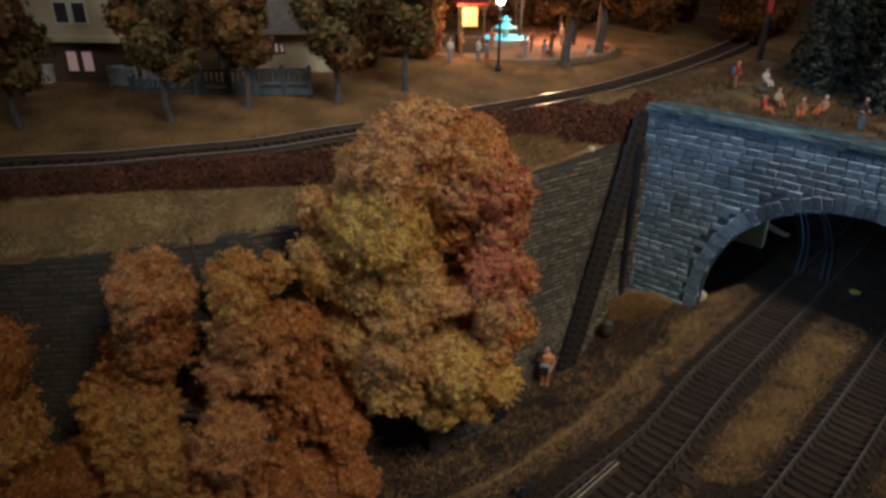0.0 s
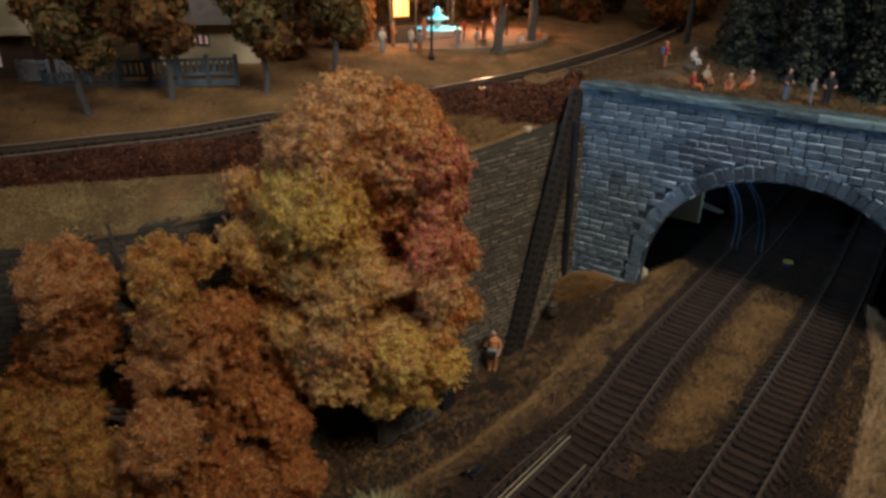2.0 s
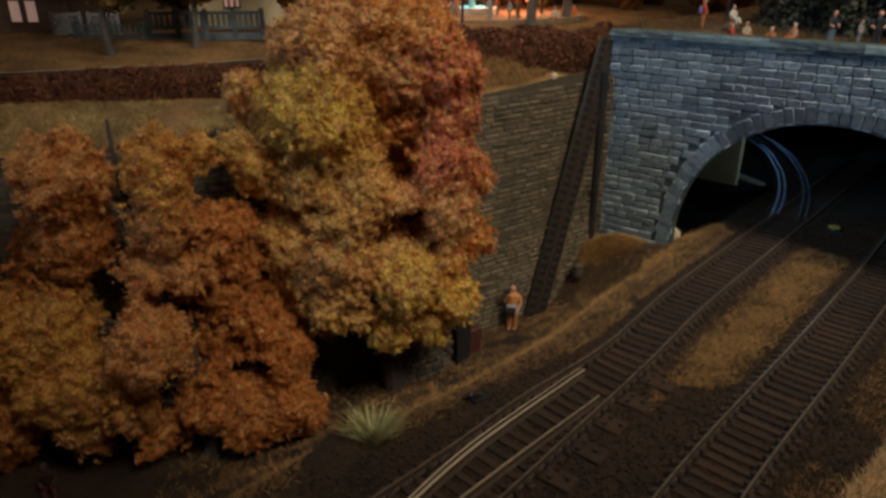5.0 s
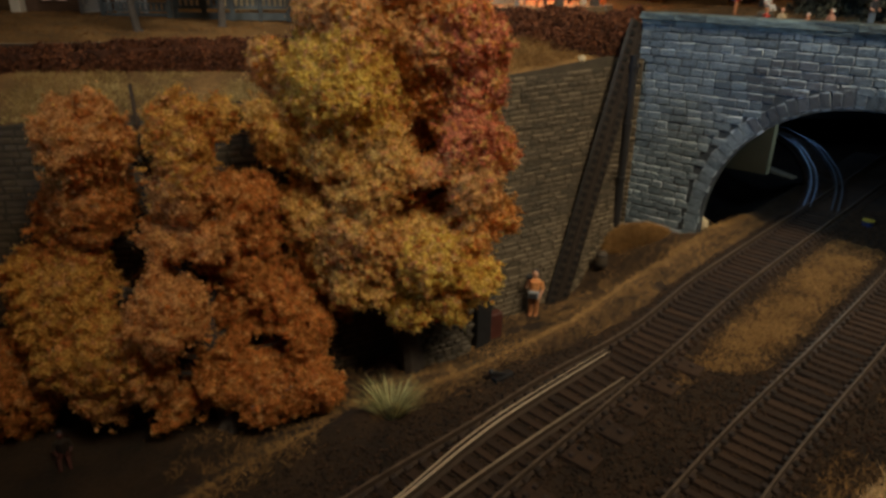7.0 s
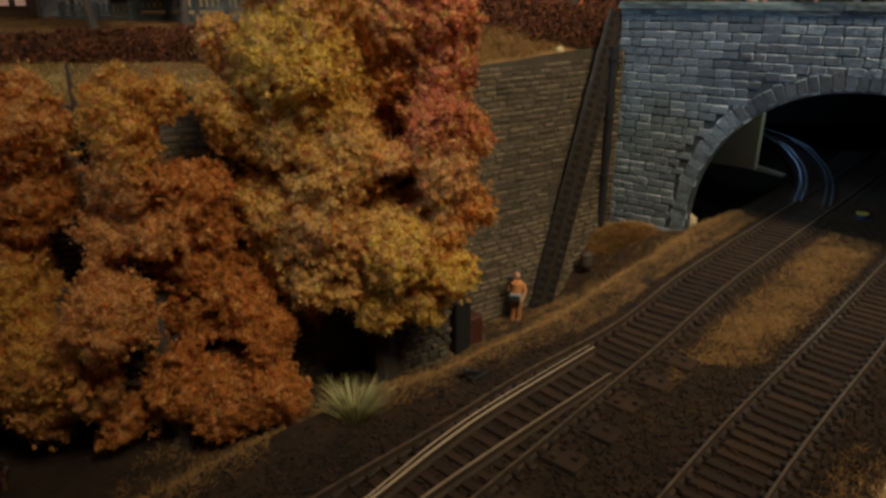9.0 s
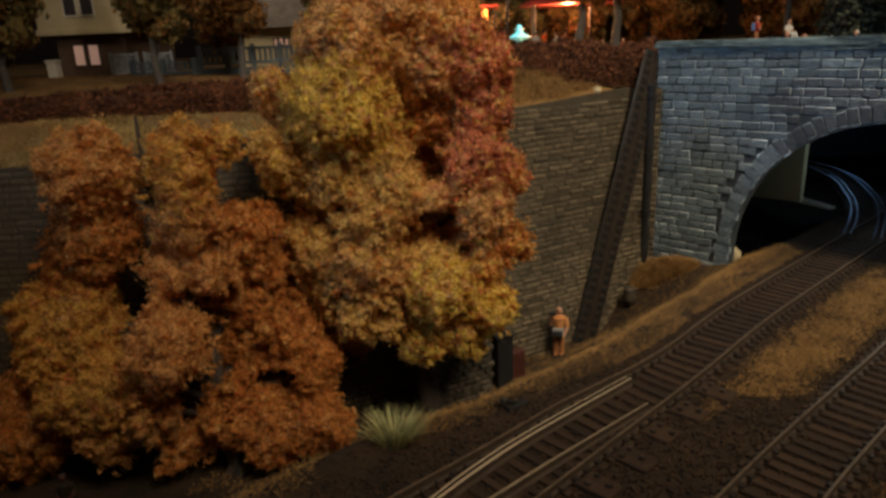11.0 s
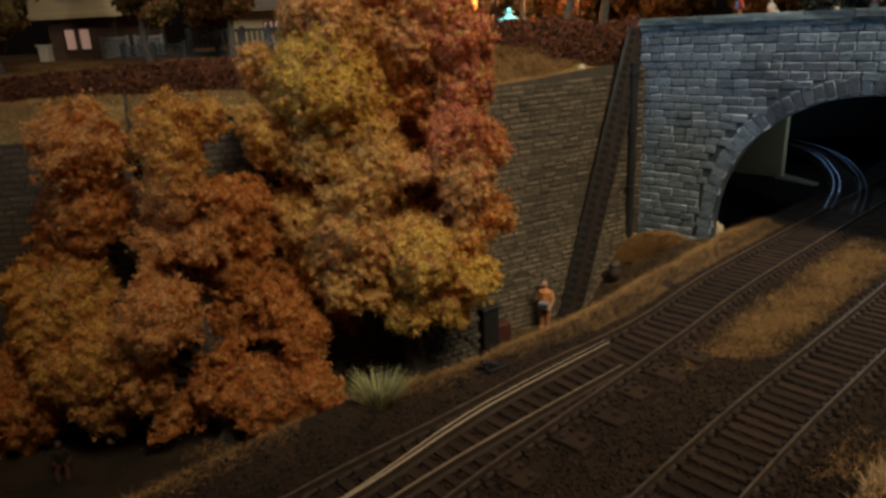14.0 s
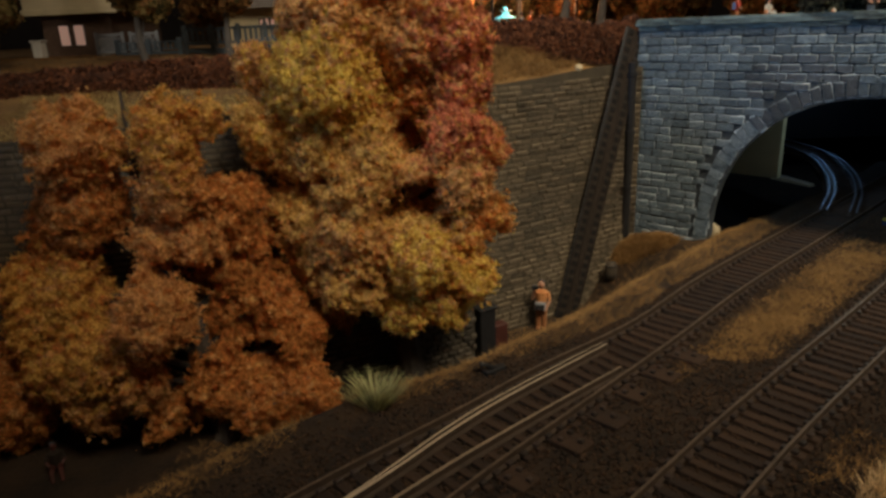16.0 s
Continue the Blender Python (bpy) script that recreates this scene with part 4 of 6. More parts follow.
gv, gf = blades(np.stack([hx, hy, upper_z(hx, hy) - 0.05 + 0.1 * np.maximum(0, mat_of)], 1), 0.16, 1.0, 0.03)
stuff("dry_grass", gv, gf, STRAW, "straw-coloured dry grass on the ledge above the wall", "grass")

# tufts of orange-brown grass where the ledge narrows
x, y = scatter(60000, 0, 10.4, 27, 36)
d = offsets(x, y, WALL_TOP)[0]
keep = (d > 0.1) & (offsets(x, y, HEDGE_LINE)[0] < -0.3) & (bumps(x, y, 0.7, 4.0) > -0.25)
x, y = x[keep], y[keep]
lump = 0.3 * np.maximum(0, bumps(x, y, 0.7, 4.0) + 0.25)
gv, gf = blades(np.stack([x, y, upper_z(x, y) - 0.03 + lump], 1), 0.28, 0.7, 0.04)
stuff("orange_grass", gv, gf, AUTUMN_GRASS, "tufts of orange-brown grass on the ledge by the portal", "grass")

# hedge
n = 130000
k = RNG.uniform(0, len(HEDGE_LINE) - 1, n)
hx = np.interp(k, np.arange(len(HEDGE_LINE)), HEDGE_LINE[:, 0])
hy = np.interp(k, np.arange(len(HEDGE_LINE)), HEDGE_LINE[:, 1])
ang = RNG.uniform(-0.4, math.pi + 0.4, n)
rad = (0.82 + 0.16 * bumps(hx, hy, 1.3, 2.0) + RNG.normal(0, 0.05, n)) * (0.6 + 0.4 * smooth_step(0, 2, len(HEDGE_LINE) - 1 - k))
ax, az = np.cos(ang) * rad * 0.62, np.sin(ang) * rad
base_z = np.minimum(upper_z(hx, hy), 8.62) - 0.35 * smooth_step(-9, -16, hx)
at = np.stack([hx + 0.45 * ax, hy - 0.9 * ax, base_z - 0.02 + az * (1.2 + 0.35 * smooth_step(-6, 0, hx))], 1)
cv, cf = flakes(at, RNG.uniform(0.04, 0.09, n), on_ball(n))
tagged(link_mesh("hedge", tri_mesh("hedge", cv, cf), HEDGE), "long clipped dark red-brown hedge along the upper track", "hedge", kind="stuff")
bm = bmesh.new()
core = []
for p in HEDGE_LINE[::2]:
    z = min(on_upper(p[0], p[1]), 8.62) - 0.35 * float(smooth_step(-9, -16, p[0]))
    core.append([bm.verts.new((p[0] + a, p[1] + b, z + c)) for a, b, c in ((0.1, -0.4, -0.3), (0.1, -0.36, 0.75), (-0.1, 0.36, 0.75), (-0.1, 0.4, -0.3))])
for a, b in zip(core, core[1:]):
    for j in range(3):
        bm.faces.new((a[j], b[j], b[j + 1], a[j + 1]))
tagged(part("hedge_core", bm, HEDGE), "dense twiggy inside of the hedge", "hedge", kind="stuff")

# ballast stones round the lower tracks
x, y = scatter(80000, -8, 26, 6, 34)
da, dd = offsets(x, y, RAIL_A)[0], offsets(x, y, RAIL_4)[0]
keep = (da < 1.4 - 0.75 * smooth_step(18, 22, y) + 1.8 * smooth_step(17, 14, y) * RNG.random(len(x)) ** 1.6) & (dd > -1.9)
x, y = x[keep], y[keep]
cv, cf = crumbs(np.stack([x, y, lower_z(x, y) + 0.04], 1), RNG.uniform(0.028, 0.065, len(x)), 0.8)
stuff("ballast", cv, cf, BALLAST, "rusty brown ballast and grit between the lower tracks", "ballast")
k = RNG.uniform(0, len(UPPER) - 40, 9000)
x = np.interp(k, np.arange(len(UPPER)), UPPER[:, 0]) + RNG.normal(0, 0.8, len(k))
y = np.interp(k, np.arange(len(UPPER)), UPPER[:, 1]) + RNG.normal(0, 0.8, len(k))
cv, cf = crumbs(np.stack([x, y, upper_z(x, y) + 0.02], 1), RNG.uniform(0.05, 0.1, len(x)), 0.8)
stuff("ballast", cv, cf, BALLAST, "brown ballast along the upper track", "ballast")

# russet grass on the embankment shoulder, between the tracks and at the portal foot
x, y = scatter(460000, -8, 26, 8, 38)
u = offsets(x, y, RAIL_A)[0]
m2 = offsets(x, y, RAIL_3)[0]
patch = bumps(x, y, 0.35, 1.0)
u = u - 0.9 * smooth_step(2.5, -1.5, x)
shoulder = (u > 1.15 - 0.5 * smooth_step(18, 22, y)) & (u < 2.6 + 1.2 * patch) & (RNG.random(len(x)) < 0.8)
slope = (u > 1.6) & (u < 9) & (y > 17) & (bumps(x, y, 0.5, 21.0) + 0.6 * bumps(x, y, 1.6, 23.0) > -0.4) & (RNG.random(len(x)) < 0.25)
between = (offsets(x, y, RAIL_D)[0] < -0.75) & (m2 > 0.65) & (y > 17.5 + 2 * patch) & (RNG.random(len(x)) < 0.75)
fourth = offsets(x, y, RAIL_4)[0]
verge = (fourth < -0.7) & (offsets(x, y, BANK_EDGE)[0] > 0) & (y > 12) & (patch > -0.2) & (RNG.random(len(x)) < 0.5)
keep = ((shoulder & (patch > -0.3 - 0.4 * smooth_step(18, 22, y))) | slope | between | verge) & ((x - CORNER[0]) * INTO[0] + (y - CORNER[1]) * INTO[1] < 3.0)
x, y = x[keep], y[keep]
gv, gf = blades(np.stack([x, y, lower_z(x, y) - 0.03], 1), 0.15, 1.1, 0.028)
stuff("russet_grass", gv, gf, AUTUMN_GRASS, "short russet static grass beside the lower tracks", "grass")

# golden mat of grass between the two tracks
x, y = scatter(420000, 7, 28, 17, 36)
d0, d1 = -offsets(x, y, RAIL_D)[0], offsets(x, y, RAIL_3)[0]
q = d0 / np.maximum(d0 + d1, 0.01)
keep = ((x - CORNER[0]) * INTO[0] + (y - CORNER[1]) * INTO[1] < 1.0) & (d0 > 0.5) & (d1 > 0.5) & (RNG.random(len(x)) < np.exp(-(((q - 0.53) / 0.2) ** 2)))
x, y = x[keep], y[keep]
patch = bumps(x, y, 0.6, 31.0) + 0.4 * bumps(x, y, 2.0, 33.0)
keep = (y > 17.8 + 2.5 * patch + RNG.exponential(0.5, len(x))) & (patch > -0.3 - 0.4 * RNG.random(len(x)))
x, y, patch = x[keep], y[keep], patch[keep]
gv, gf = blades(np.stack([x, y, lower_z(x, y) + 0.02 + 0.1 * np.maximum(0, patch)], 1), 0.1, 1.2, 0.024)
stuff("golden_grass", gv, gf, AUTUMN_GRASS, "golden-brown static grass between the lower tracks", "grass")

# mound of orange grass at the portal foot
n = 9000
a, r = RNG.uniform(0, 2 * math.pi, n), np.sqrt(RNG.random(n))
x, y = 10.7 + 1.5 * r * np.cos(a) + 0.3 * r * np.sin(a), 32.3 + 0.9 * r * np.sin(a) - 0.5 * r * np.cos(a)
z = lower_z(x, y) + 0.5 * np.sqrt(np.maximum(0, 1 - r**2)) - 0.05
gv, gf = blades(np.stack([x, y, z], 1), 0.16, 1.0, 0.035)
stuff("orange_grass", gv, gf, AUTUMN_GRASS, "orange-brown grass mound at the portal foot", "grass")

# tan grass of the bank beside the second track
x, y = scatter(320000, 6, 30, 4, 30)
w = offsets(x, y, BANK_EDGE)[0]
keep = (w < 0.25) & (w > -7)
x, y = x[keep], y[keep]
gv, gf = blades(np.stack([x, y, lower_z(x, y) - 0.03], 1), 0.3, 0.6, 0.025)
stuff("tan_grass", gv, gf, TAN_GRASS, "long tan grass on the bank beside the second track", "grass")

# fallen leaves and turf fibres of the upper level
x, y = scatter(150000, -30, 30, 28, 76)
t = offsets(x, y, UPPER)[0]
keep = ((t > 1.5) & (t < 16) & (RNG.random(len(t)) < 0.55)) | ((t < -1.4) & (offsets(x, y, HEDGE_LINE)[0] > 0.5) & ((x - CORNER[0]) * INTO[0] + (y - CORNER[1]) * INTO[1] > 1.3) & (bumps(x, y, 0.4, 6.0) > -0.2) & (y > 31))
x, y = x[keep], y[keep]
cv, cf = flakes(np.stack([x, y, upper_z(x, y) + 0.03], 1), RNG.uniform(0.03, 0.065, len(x)), np.array([[0.0, 0.0, 2.5]]).repeat(len(x), 0))
stuff("fallen_leaves", cv, cf, LEAF_RUSSET, "russet fallen leaves on the upper turf", "leaves")

# rough turf above the tunnel
x, y = scatter(90000, 11, 34, 18, 48)
behind = (x - CORNER[0]) * INTO[0] + (y - CORNER[1]) * INTO[1]
keep = (behind > 1.25) & (behind < 16) & (offsets(x, y, UPPER)[0] < -1.6) & (bumps(x, y, 0.5, 9.0) > -0.35)
x, y = x[keep], y[keep]
gv, gf = blades(np.stack([x, y, upper_z(x, y) - 0.02], 1), 0.22, 0.6, 0.05)
stuff("turf_grass", gv, gf, OLIVE_GRASS, "dark russet turf grass above the tunnel", "grass")

# pale grass tuft
n = 260
a, r = RNG.uniform(0, 2 * math.pi, n), 0.35 * np.sqrt(RNG.random(n))
at = np.stack([r * np.cos(a), r * np.sin(a), np.full(n, -0.05)], 1)
tip = np.stack([np.cos(a) * (0.3 + 2.9 * r), np.sin(a) * (0.3 + 2.0 * r), RNG.uniform(0.55, 1.0, n)], 1)
tip[:, :2] += RNG.normal(0, 0.12, (n, 2))
side = np.stack([-np.sin(a), np.cos(a), np.zeros(n)], 1) * 0.014
mid = at * 0.45 + tip * 0.55 + np.array([0, 0, 0.08])
v = np.stack([at - side, at + side, mid - side * 0.8, mid + side * 0.8, tip], 1).reshape(-1, 3)
f = (np.array([(0, 1, 2), (1, 3, 2), (2, 3, 4)])[None] + 5 * np.arange(n)[:, None, None]).reshape(-1, 3)
tuft = link_mesh("grass_tuft", tri_mesh("grass_tuft", v, f), TUFT)
tuft.scale = (0.95, 0.95, 0.9)
tuft.location = Vector((-0.35, 15.8, on_lower(-0.35, 15.8))) * S
tagged(tuft, "pale green-yellow tuft of long grass beside the track", "grass tuft")


# ---- iron chute up the wall ----
def make_girder():
    a, b = Vector((6.45, 30.35, -4.0)), Vector((10.1, 34.45, 9.2))
    g = base("iron_girder", label="dark riveted iron girder leaning up the wall beside the portal", category="girder")
    up = (b - a).normalized()
    wide = Vector((0.8, 0.6, 0)).normalized()
    wide = (wide - up * wide.dot(up)).normalized()
    face = wide.cross(up)
    bm = bmesh.new()
    m = Matrix((wide, face, up)).transposed().to_4x4()
    n = (b - a).length
    for x0, x1, y0, y1 in ((-0.66, 0.6, 0.2, 0.26), (-0.25, -0.17, -0.05, 0.3), (0.06, 0.14, -0.05, 0.3), (0.52, 0.6, -0.05, 0.3)):
        got = box(bm, x0, y0, 0, x1, y1, n)
        bmesh.ops.transform(bm, matrix=Matrix.Translation(a) @ m, verts=got)
    part("flange", bm, RUST, g, "rusty brown web and flanges")
    step_bm = bmesh.new()
    got = box(step_bm, -0.62, -0.02, 0, -0.3, 0.3, 0.24, 0.02)
    me = bpy.data.meshes.new("tooth")
    bmesh.ops.transform(step_bm, matrix=m, verts=step_bm.verts)
    bmesh.ops.scale(step_bm, vec=(S, S, S), verts=step_bm.verts)
    step_bm.to_mesh(me)
    step_bm.free()
    me.materials.append(PITCH)
    rv = bmesh.new()
    ball(rv, (-0.04, 0.02, 0), 0.065)
    bmesh.ops.transform(rv, matrix=m, verts=rv.verts)
    bmesh.ops.scale(rv, vec=(S, S, S), verts=rv.verts)
    rm = bpy.data.meshes.new("rivet")
    rv.to_mesh(rm)
    rv.free()
    rm.materials.append(STEEL)
    for k in range(int(n / 0.42)):
        p = a + up * (0.1 + 0.42 * k)
        for across in (0.0, 0.78):
            t = new("tooth", me)
            t.parent, t.location = g, (p + wide * across) * S
        r = new("rivet", rm)
        r.parent, r.location = g, (p + up * 0.2 + face * 0.06) * S
    bm = bmesh.new()
    tube(bm, a + wide * -0.62 + face * 0.1, b + wide * -0.62 + face * 0.1, 0.06, 0.06, 6)
    part("side_bar", bm, BLACK, g)


make_girder()

# dark drainpipe in the corner
pipe = base("drainpipe", 9.93, 33.6, -1.8, label="dark blue-black drainpipe beside the portal", category="drainpipe")
bm = bmesh.new()
tube(bm, (0, 0, 0), (0, 0, 9.6), 0.2, 0.2, 10)
part("pipe", bm, BLACK, pipe)
for z in (0.6, 3.4, 6.2, 9.0):
    bm = bmesh.new()
    tube(bm, (0, 0, z), (0, 0, z + 0.18), 0.26, 0.26, 10)
    part("collar", bm, BLACK, pipe)


# ---- figurines ----
def figurine(label, x, y, z, h, rz, colours, sit=False, pack=None, group="", raised=False):
    """A small painted model figure, one plain mesh."""
    skin, top, legs, hair = colours
    slots = []
    bm = bmesh.new()

    done = bm.faces.layers.int.new("done")

    def paint(m):
        if m not in slots:
            slots.append(m)
        for f in bm.faces:
            if not f[done]:
                f.material_index, f[done] = slots.index(m), 1

    k = h / 2.0
    hip = 0.35 * k if sit else 0.95 * k
    for sx in (-0.11, 0.11):
        if sit:
            tube(bm, (sx * k, 0, hip), (sx * k * 1.5, -0.55 * k, hip + 0.05 * k), 0.12 * k, 0.09 * k)
            tube(bm, (sx * k * 1.5, -0.55 * k, hip + 0.05 * k), (sx * k * 1.6, -0.75 * k, 0.04 * k), 0.09 * k, 0.07 * k)
        else:
            tube(bm, (sx * k, 0, 0.06 * k), (sx * k * 0.9, 0, hip), 0.085 * k, 0.125 * k)
            box(bm, (sx - 0.07) * k, -0.17 * k, 0, (sx + 0.07) * k, 0.08 * k, 0.1 * k, 0.02 * k)
    ball(bm, (0, 0, hip), 0.2 * k, 1.0, 0.75, 0.7)
    paint(legs)
    tube(bm, (0, 0, hip), (0, 0, hip + 0.58 * k), 0.18 * k, 0.24 * k, 10)
    ball(bm, (0, 0, hip + 0.58 * k), 0.24 * k, 1.0, 0.7, 0.45)
    for sx in (-1, 1):
        tube(bm, (sx * 0.24 * k, 0, hip + 0.56 * k), (sx * 0.33 * k, -0.06 * k, hip + 0.25 * k), 0.075 * k, 0.065 * k)
    paint(top)
    for sx in (-1, 1):
        hand_z = hip + 0.78 * k if raised and sx < 0 else hip - 0.1 * k if raised else hip + 0.12 * k
        tube(bm, (sx * 0.33 * k, -0.06 * k, hip + 0.25 * k), (sx * 0.2 * k, -0.26 * k, hand_z), 0.06 * k, 0.05 * k)
    tube(bm, (0, 0, hip + 0.62 * k), (0, 0, hip + 0.75 * k), 0.07 * k, 0.07 * k)
    ball(bm, (0, -0.01 * k, hip + 0.86 * k), 0.14 * k, 0.9, 1.0, 1.15, 2)
    paint(skin)
    ball(bm, (0, 0.03 * k, hip + 0.9 * k), 0.145 * k, 0.95, 0.95, 1.0, 2)
    paint(hair)
    if raised:
        box(bm, -0.3 * k, -0.36 * k, hip + 0.74 * k, -0.08 * k, -0.2 * k, hip + 0.9 * k, 0.02 * k)
        paint(CHARCOAL)
    if pack == GREY:
        box(bm, -0.2 * k, -0.3 * k, hip - 0.1 * k, 0.2 * k, -0.14 * k, hip + 0.2 * k, 0.02 * k)
        paint(GREY)
        box(bm, -0.15 * k, -0.35 * k, hip - 0.07 * k, 0.15 * k, -0.2 * k, hip + 0.14 * k, 0.01 * k)
        paint(CHARCOAL)
    elif pack:
        low = 0.1 * k
        box(bm, -0.17 * k, 0.14 * k, hip + low, 0.17 * k, 0.34 * k, hip + low + 0.48 * k, 0.04 * k)
        paint(pack)
    ob = part("figurine", bm, slots)
    ob.matrix_basis = pose(x * S, y * S, z * S, 0, 0, rz)
    return tagged(ob, label, "figurine", group)


figurine("bronze-skinned model figure with a dark belt box by the wall", 5.25, 28.9, on_lower(5.25, 28.9), 2.45, -15, (SKIN, TANNED, BRONZE, CHARCOAL), pack=GREY, raised=True)
figurine("seated model figure in red trousers under the orange tree", -11.7, 18.1, on_lower(-11.7, 18.1), 1.7, 30, (DULL_RED, RUST, DULL_RED, CHARCOAL), sit=True)
figurine("standing model man in dark shirt and blue jeans", 19.5, 31.5, on_upper(19.5, 31.5), 1.55, 20, (SKIN, CHARCOAL, DENIM, CHARCOAL), group="figures above the portal")
figurine("standing model man in charcoal clothes above the portal", 20.75, 30.2, on_upper(20.75, 30.2), 1.62, -20, (SKIN, CHARCOAL, CHARCOAL, CHARCOAL), group="figures above the portal")
figurine("stooping grey model figure beside a standing man", 20.3, 30.7, on_upper(20.3, 30.7), 1.2, 40, (SKIN, GREY, GREY, CHARCOAL), group="figures above the portal")
figurine("model hiker in red with a blue rucksack", 16.9, 40.2, on_upper(16.9, 40.2), 1.6, 80, (SKIN, RED, BRONZE, BRONZE), pack=BLUE, group="figures above the portal")
figurine("seated model figure in white on the path", 18.3, 39.5, on_upper(18.3, 39.5) + 0.42, 1.4, 20, (SKIN, WHITE, WHITE, CHARCOAL), sit=True, group="figures above the portal")
for px, py, c, low, rz, text in ((16.6, 35.4, RED, ORANGE, 70, "red and orange"), (18.4, 37.7, CREAM, BRONZE, 10, "cream and brown"), (18.9, 35.9, BRONZE, ORANGE, -30, "brown and orange"), (19.9, 35.6, SKIN, ORANGE, -70, "orange trousers")):
    figurine("model picnicker in " + text + " sitting on the turf", px, py, on_upper(px, py), 1.45, rz, (SKIN, c, low, WHITE if rz < 0 else BRONZE), sit=True, group="picnickers")
bm = bmesh.new()
box(bm, -0.6, -0.3, 0, 0.6, 0.3, 0.05, 0.02)
cloth = part("picnic_blanket", bm, PATH_STONE)
cloth.location = Vector((18.2, 36.4, on_upper(18.2, 36.4) + 0.01)) * S
tagged(cloth, "small tan picnic blanket on the turf", "blanket")

# ---- small things at the foot of the wall ----
# low stone block
block = base("stone_block", 0.0, 23.95, -4.2, 35, label="low block of coursed dark stone at the wall foot", category="stone block")
rnd = random.Random(5)
for k in range(13):
    x = -0.5 + (0.2 if k % 2 else 0.0)
    while x < 2.55:
        w = rnd.uniform(0.34, 0.56)
        bm = bmesh.new()
        out = rnd.uniform(-0.08, 0.03)
        box(bm, x, out, 0.25 * k, min(x + w - 0.05, 2.8), 1.2, 0.25 * k + 0.2, 0.035)
        for v in bm.verts:
            v.co += Vector((0.02, 0.03, 0.02)) * noise.noise(v.co * 9 + Vector((k, x, 0)))
        part("stone", bm, GREY_STONE, block)
        x += w
bm = bmesh.new()
box(bm, -0.48, 0.08, 0.0, 2.72, 1.15, 3.2)
part("core", bm, BUFF_JOINT, block)
hut = base("signal_cabinet", 2.55, 26.35, on_lower(2.55, 26.35) - 0.1, 35, label="black lineside cabinet with a red side panel", category="cabinet")
bm = bmesh.new()
box(bm, -0.4, -0.4, 0, 0.4, 0.4, 2.3, 0.04)
part("body", bm, BLACK, hut)
bm = bmesh.new()
box(bm, -0.48, -0.48, 2.3, 0.48, 0.48, 2.42, 0.03)
part("roof", bm, BLACK, hut)
bm = bmesh.new()
box(bm, 0.41, -0.2, 0.0, 1.2, 0.25, 1.35, 0.05)
part("side_panel", bm, DULL_RED, hut, "faded red side panel")
lever = base("point_lever", 2.92, 17.75, on_lower(2.92, 17.75), 40, label="small black point lever beside the turnout", category="point lever")
bm = bmesh.new()
box(bm, -0.4, -0.14, -0.1, 0.35, 0.14, 0.16, 0.02)
part("base_plate", bm, BLACK, lever)
bm = bmesh.new()
tube(bm, (0.1, 0, 0.1), (-0.5, 0.0, 0.42), 0.07, 0.06)
ball(bm, (-0.5, 0, 0.42), 0.11)
part("handle", bm, BLACK, lever)
barrel = base("barrel", 8.9, 31.6, on_lower(8.9, 31.6), label="small dark barrel beside the grass mound", category="barrel")
bm = bmesh.new()
lathe(bm, [(0.24, 0), (0.3, 0.3), (0.31, 0.45), (0.3, 0.6), (0.24, 0.9)])
part("body", bm, TIMBER, barrel, smooth=True)
for z in (0.2, 0.7):
    bm = bmesh.new()
    lathe(bm, [(0.3, z), (0.31, z + 0.08)])
    part("hoop", bm, BLACK, barrel)
bm = bmesh.new()
ball(bm, (0, 0, 0.15), 0.2, 1.1, 0.9, 0.9, 2)
for v in bm.verts:
    v.co += Vector((0.03, 0.02, 0.03)) * noise.noise(v.co * 6)
pebble = part("pebble", bm, CREAM, smooth=True)
pebble.location = Vector((7.25, 32.85, 7.55)) * S
tagged(pebble, "pale rounded pebble on the wall top", "pebble")
for k, (px, py, h) in enumerate(((13.75, 31.75, 0.9), (14.0, 31.9, 0.6))):
    bm = bmesh.new()
    ball(bm, (0, 0, h * 0.4), h * 0.42, 0.5, 0.45, 1.0, 2)
    for v in bm.verts:
        v.co += Vector((0.05, 0.05, 0.05)) * noise.noise(v.co * 3 + Vector((k, 0, 0)))
    rock = part("rock", bm, CREAM, smooth=True)
    rock.location = Vector((px, py, on_lower(px, py))) * S
    tagged(rock, "small pale rock at the arch foot", "rock")

bm = bmesh.new()
ball(bm, (0, 0, 0.16), 0.42, 1.2, 0.9, 0.75, 2)
for v in bm.verts:
    v.co += Vector((0.06, 0.06, 0.05)) * noise.noise(v.co * 4)
    v.co.z = max(v.co.z, -0.05)
seat_rock = part("rock", bm, GREY_STONE, smooth=True)
seat_rock.location = Vector((18.3, 39.5, on_upper(18.3, 39.5))) * S
tagged(seat_rock, "low grey boulder under a seated model figure", "rock")

# ---- upper street ----


def lit_window(parent, x, y, z, w, h, pane, frame=WHITE):
    bm = bmesh.new()
    box(bm, x - w / 2 - 0.08, y - 0.06, z - 0.08, x + w / 2 + 0.08, y, z)
    box(bm, x - w / 2 - 0.08, y - 0.06, z + h, x + w / 2 + 0.08, y, z + h + 0.08)
    for a in (-w / 2 - 0.04, w / 2 + 0.04):
        box(bm, x + a - 0.04, y - 0.05, z, x + a + 0.04, y, z + h)
    win = part("window", bm, frame, parent)
    bm = bmesh.new()
    box(bm, x - w / 2, y - 0.02, z, x + w / 2, y + 0.02, z + h)
    part("pane", bm, pane, win)
    return win


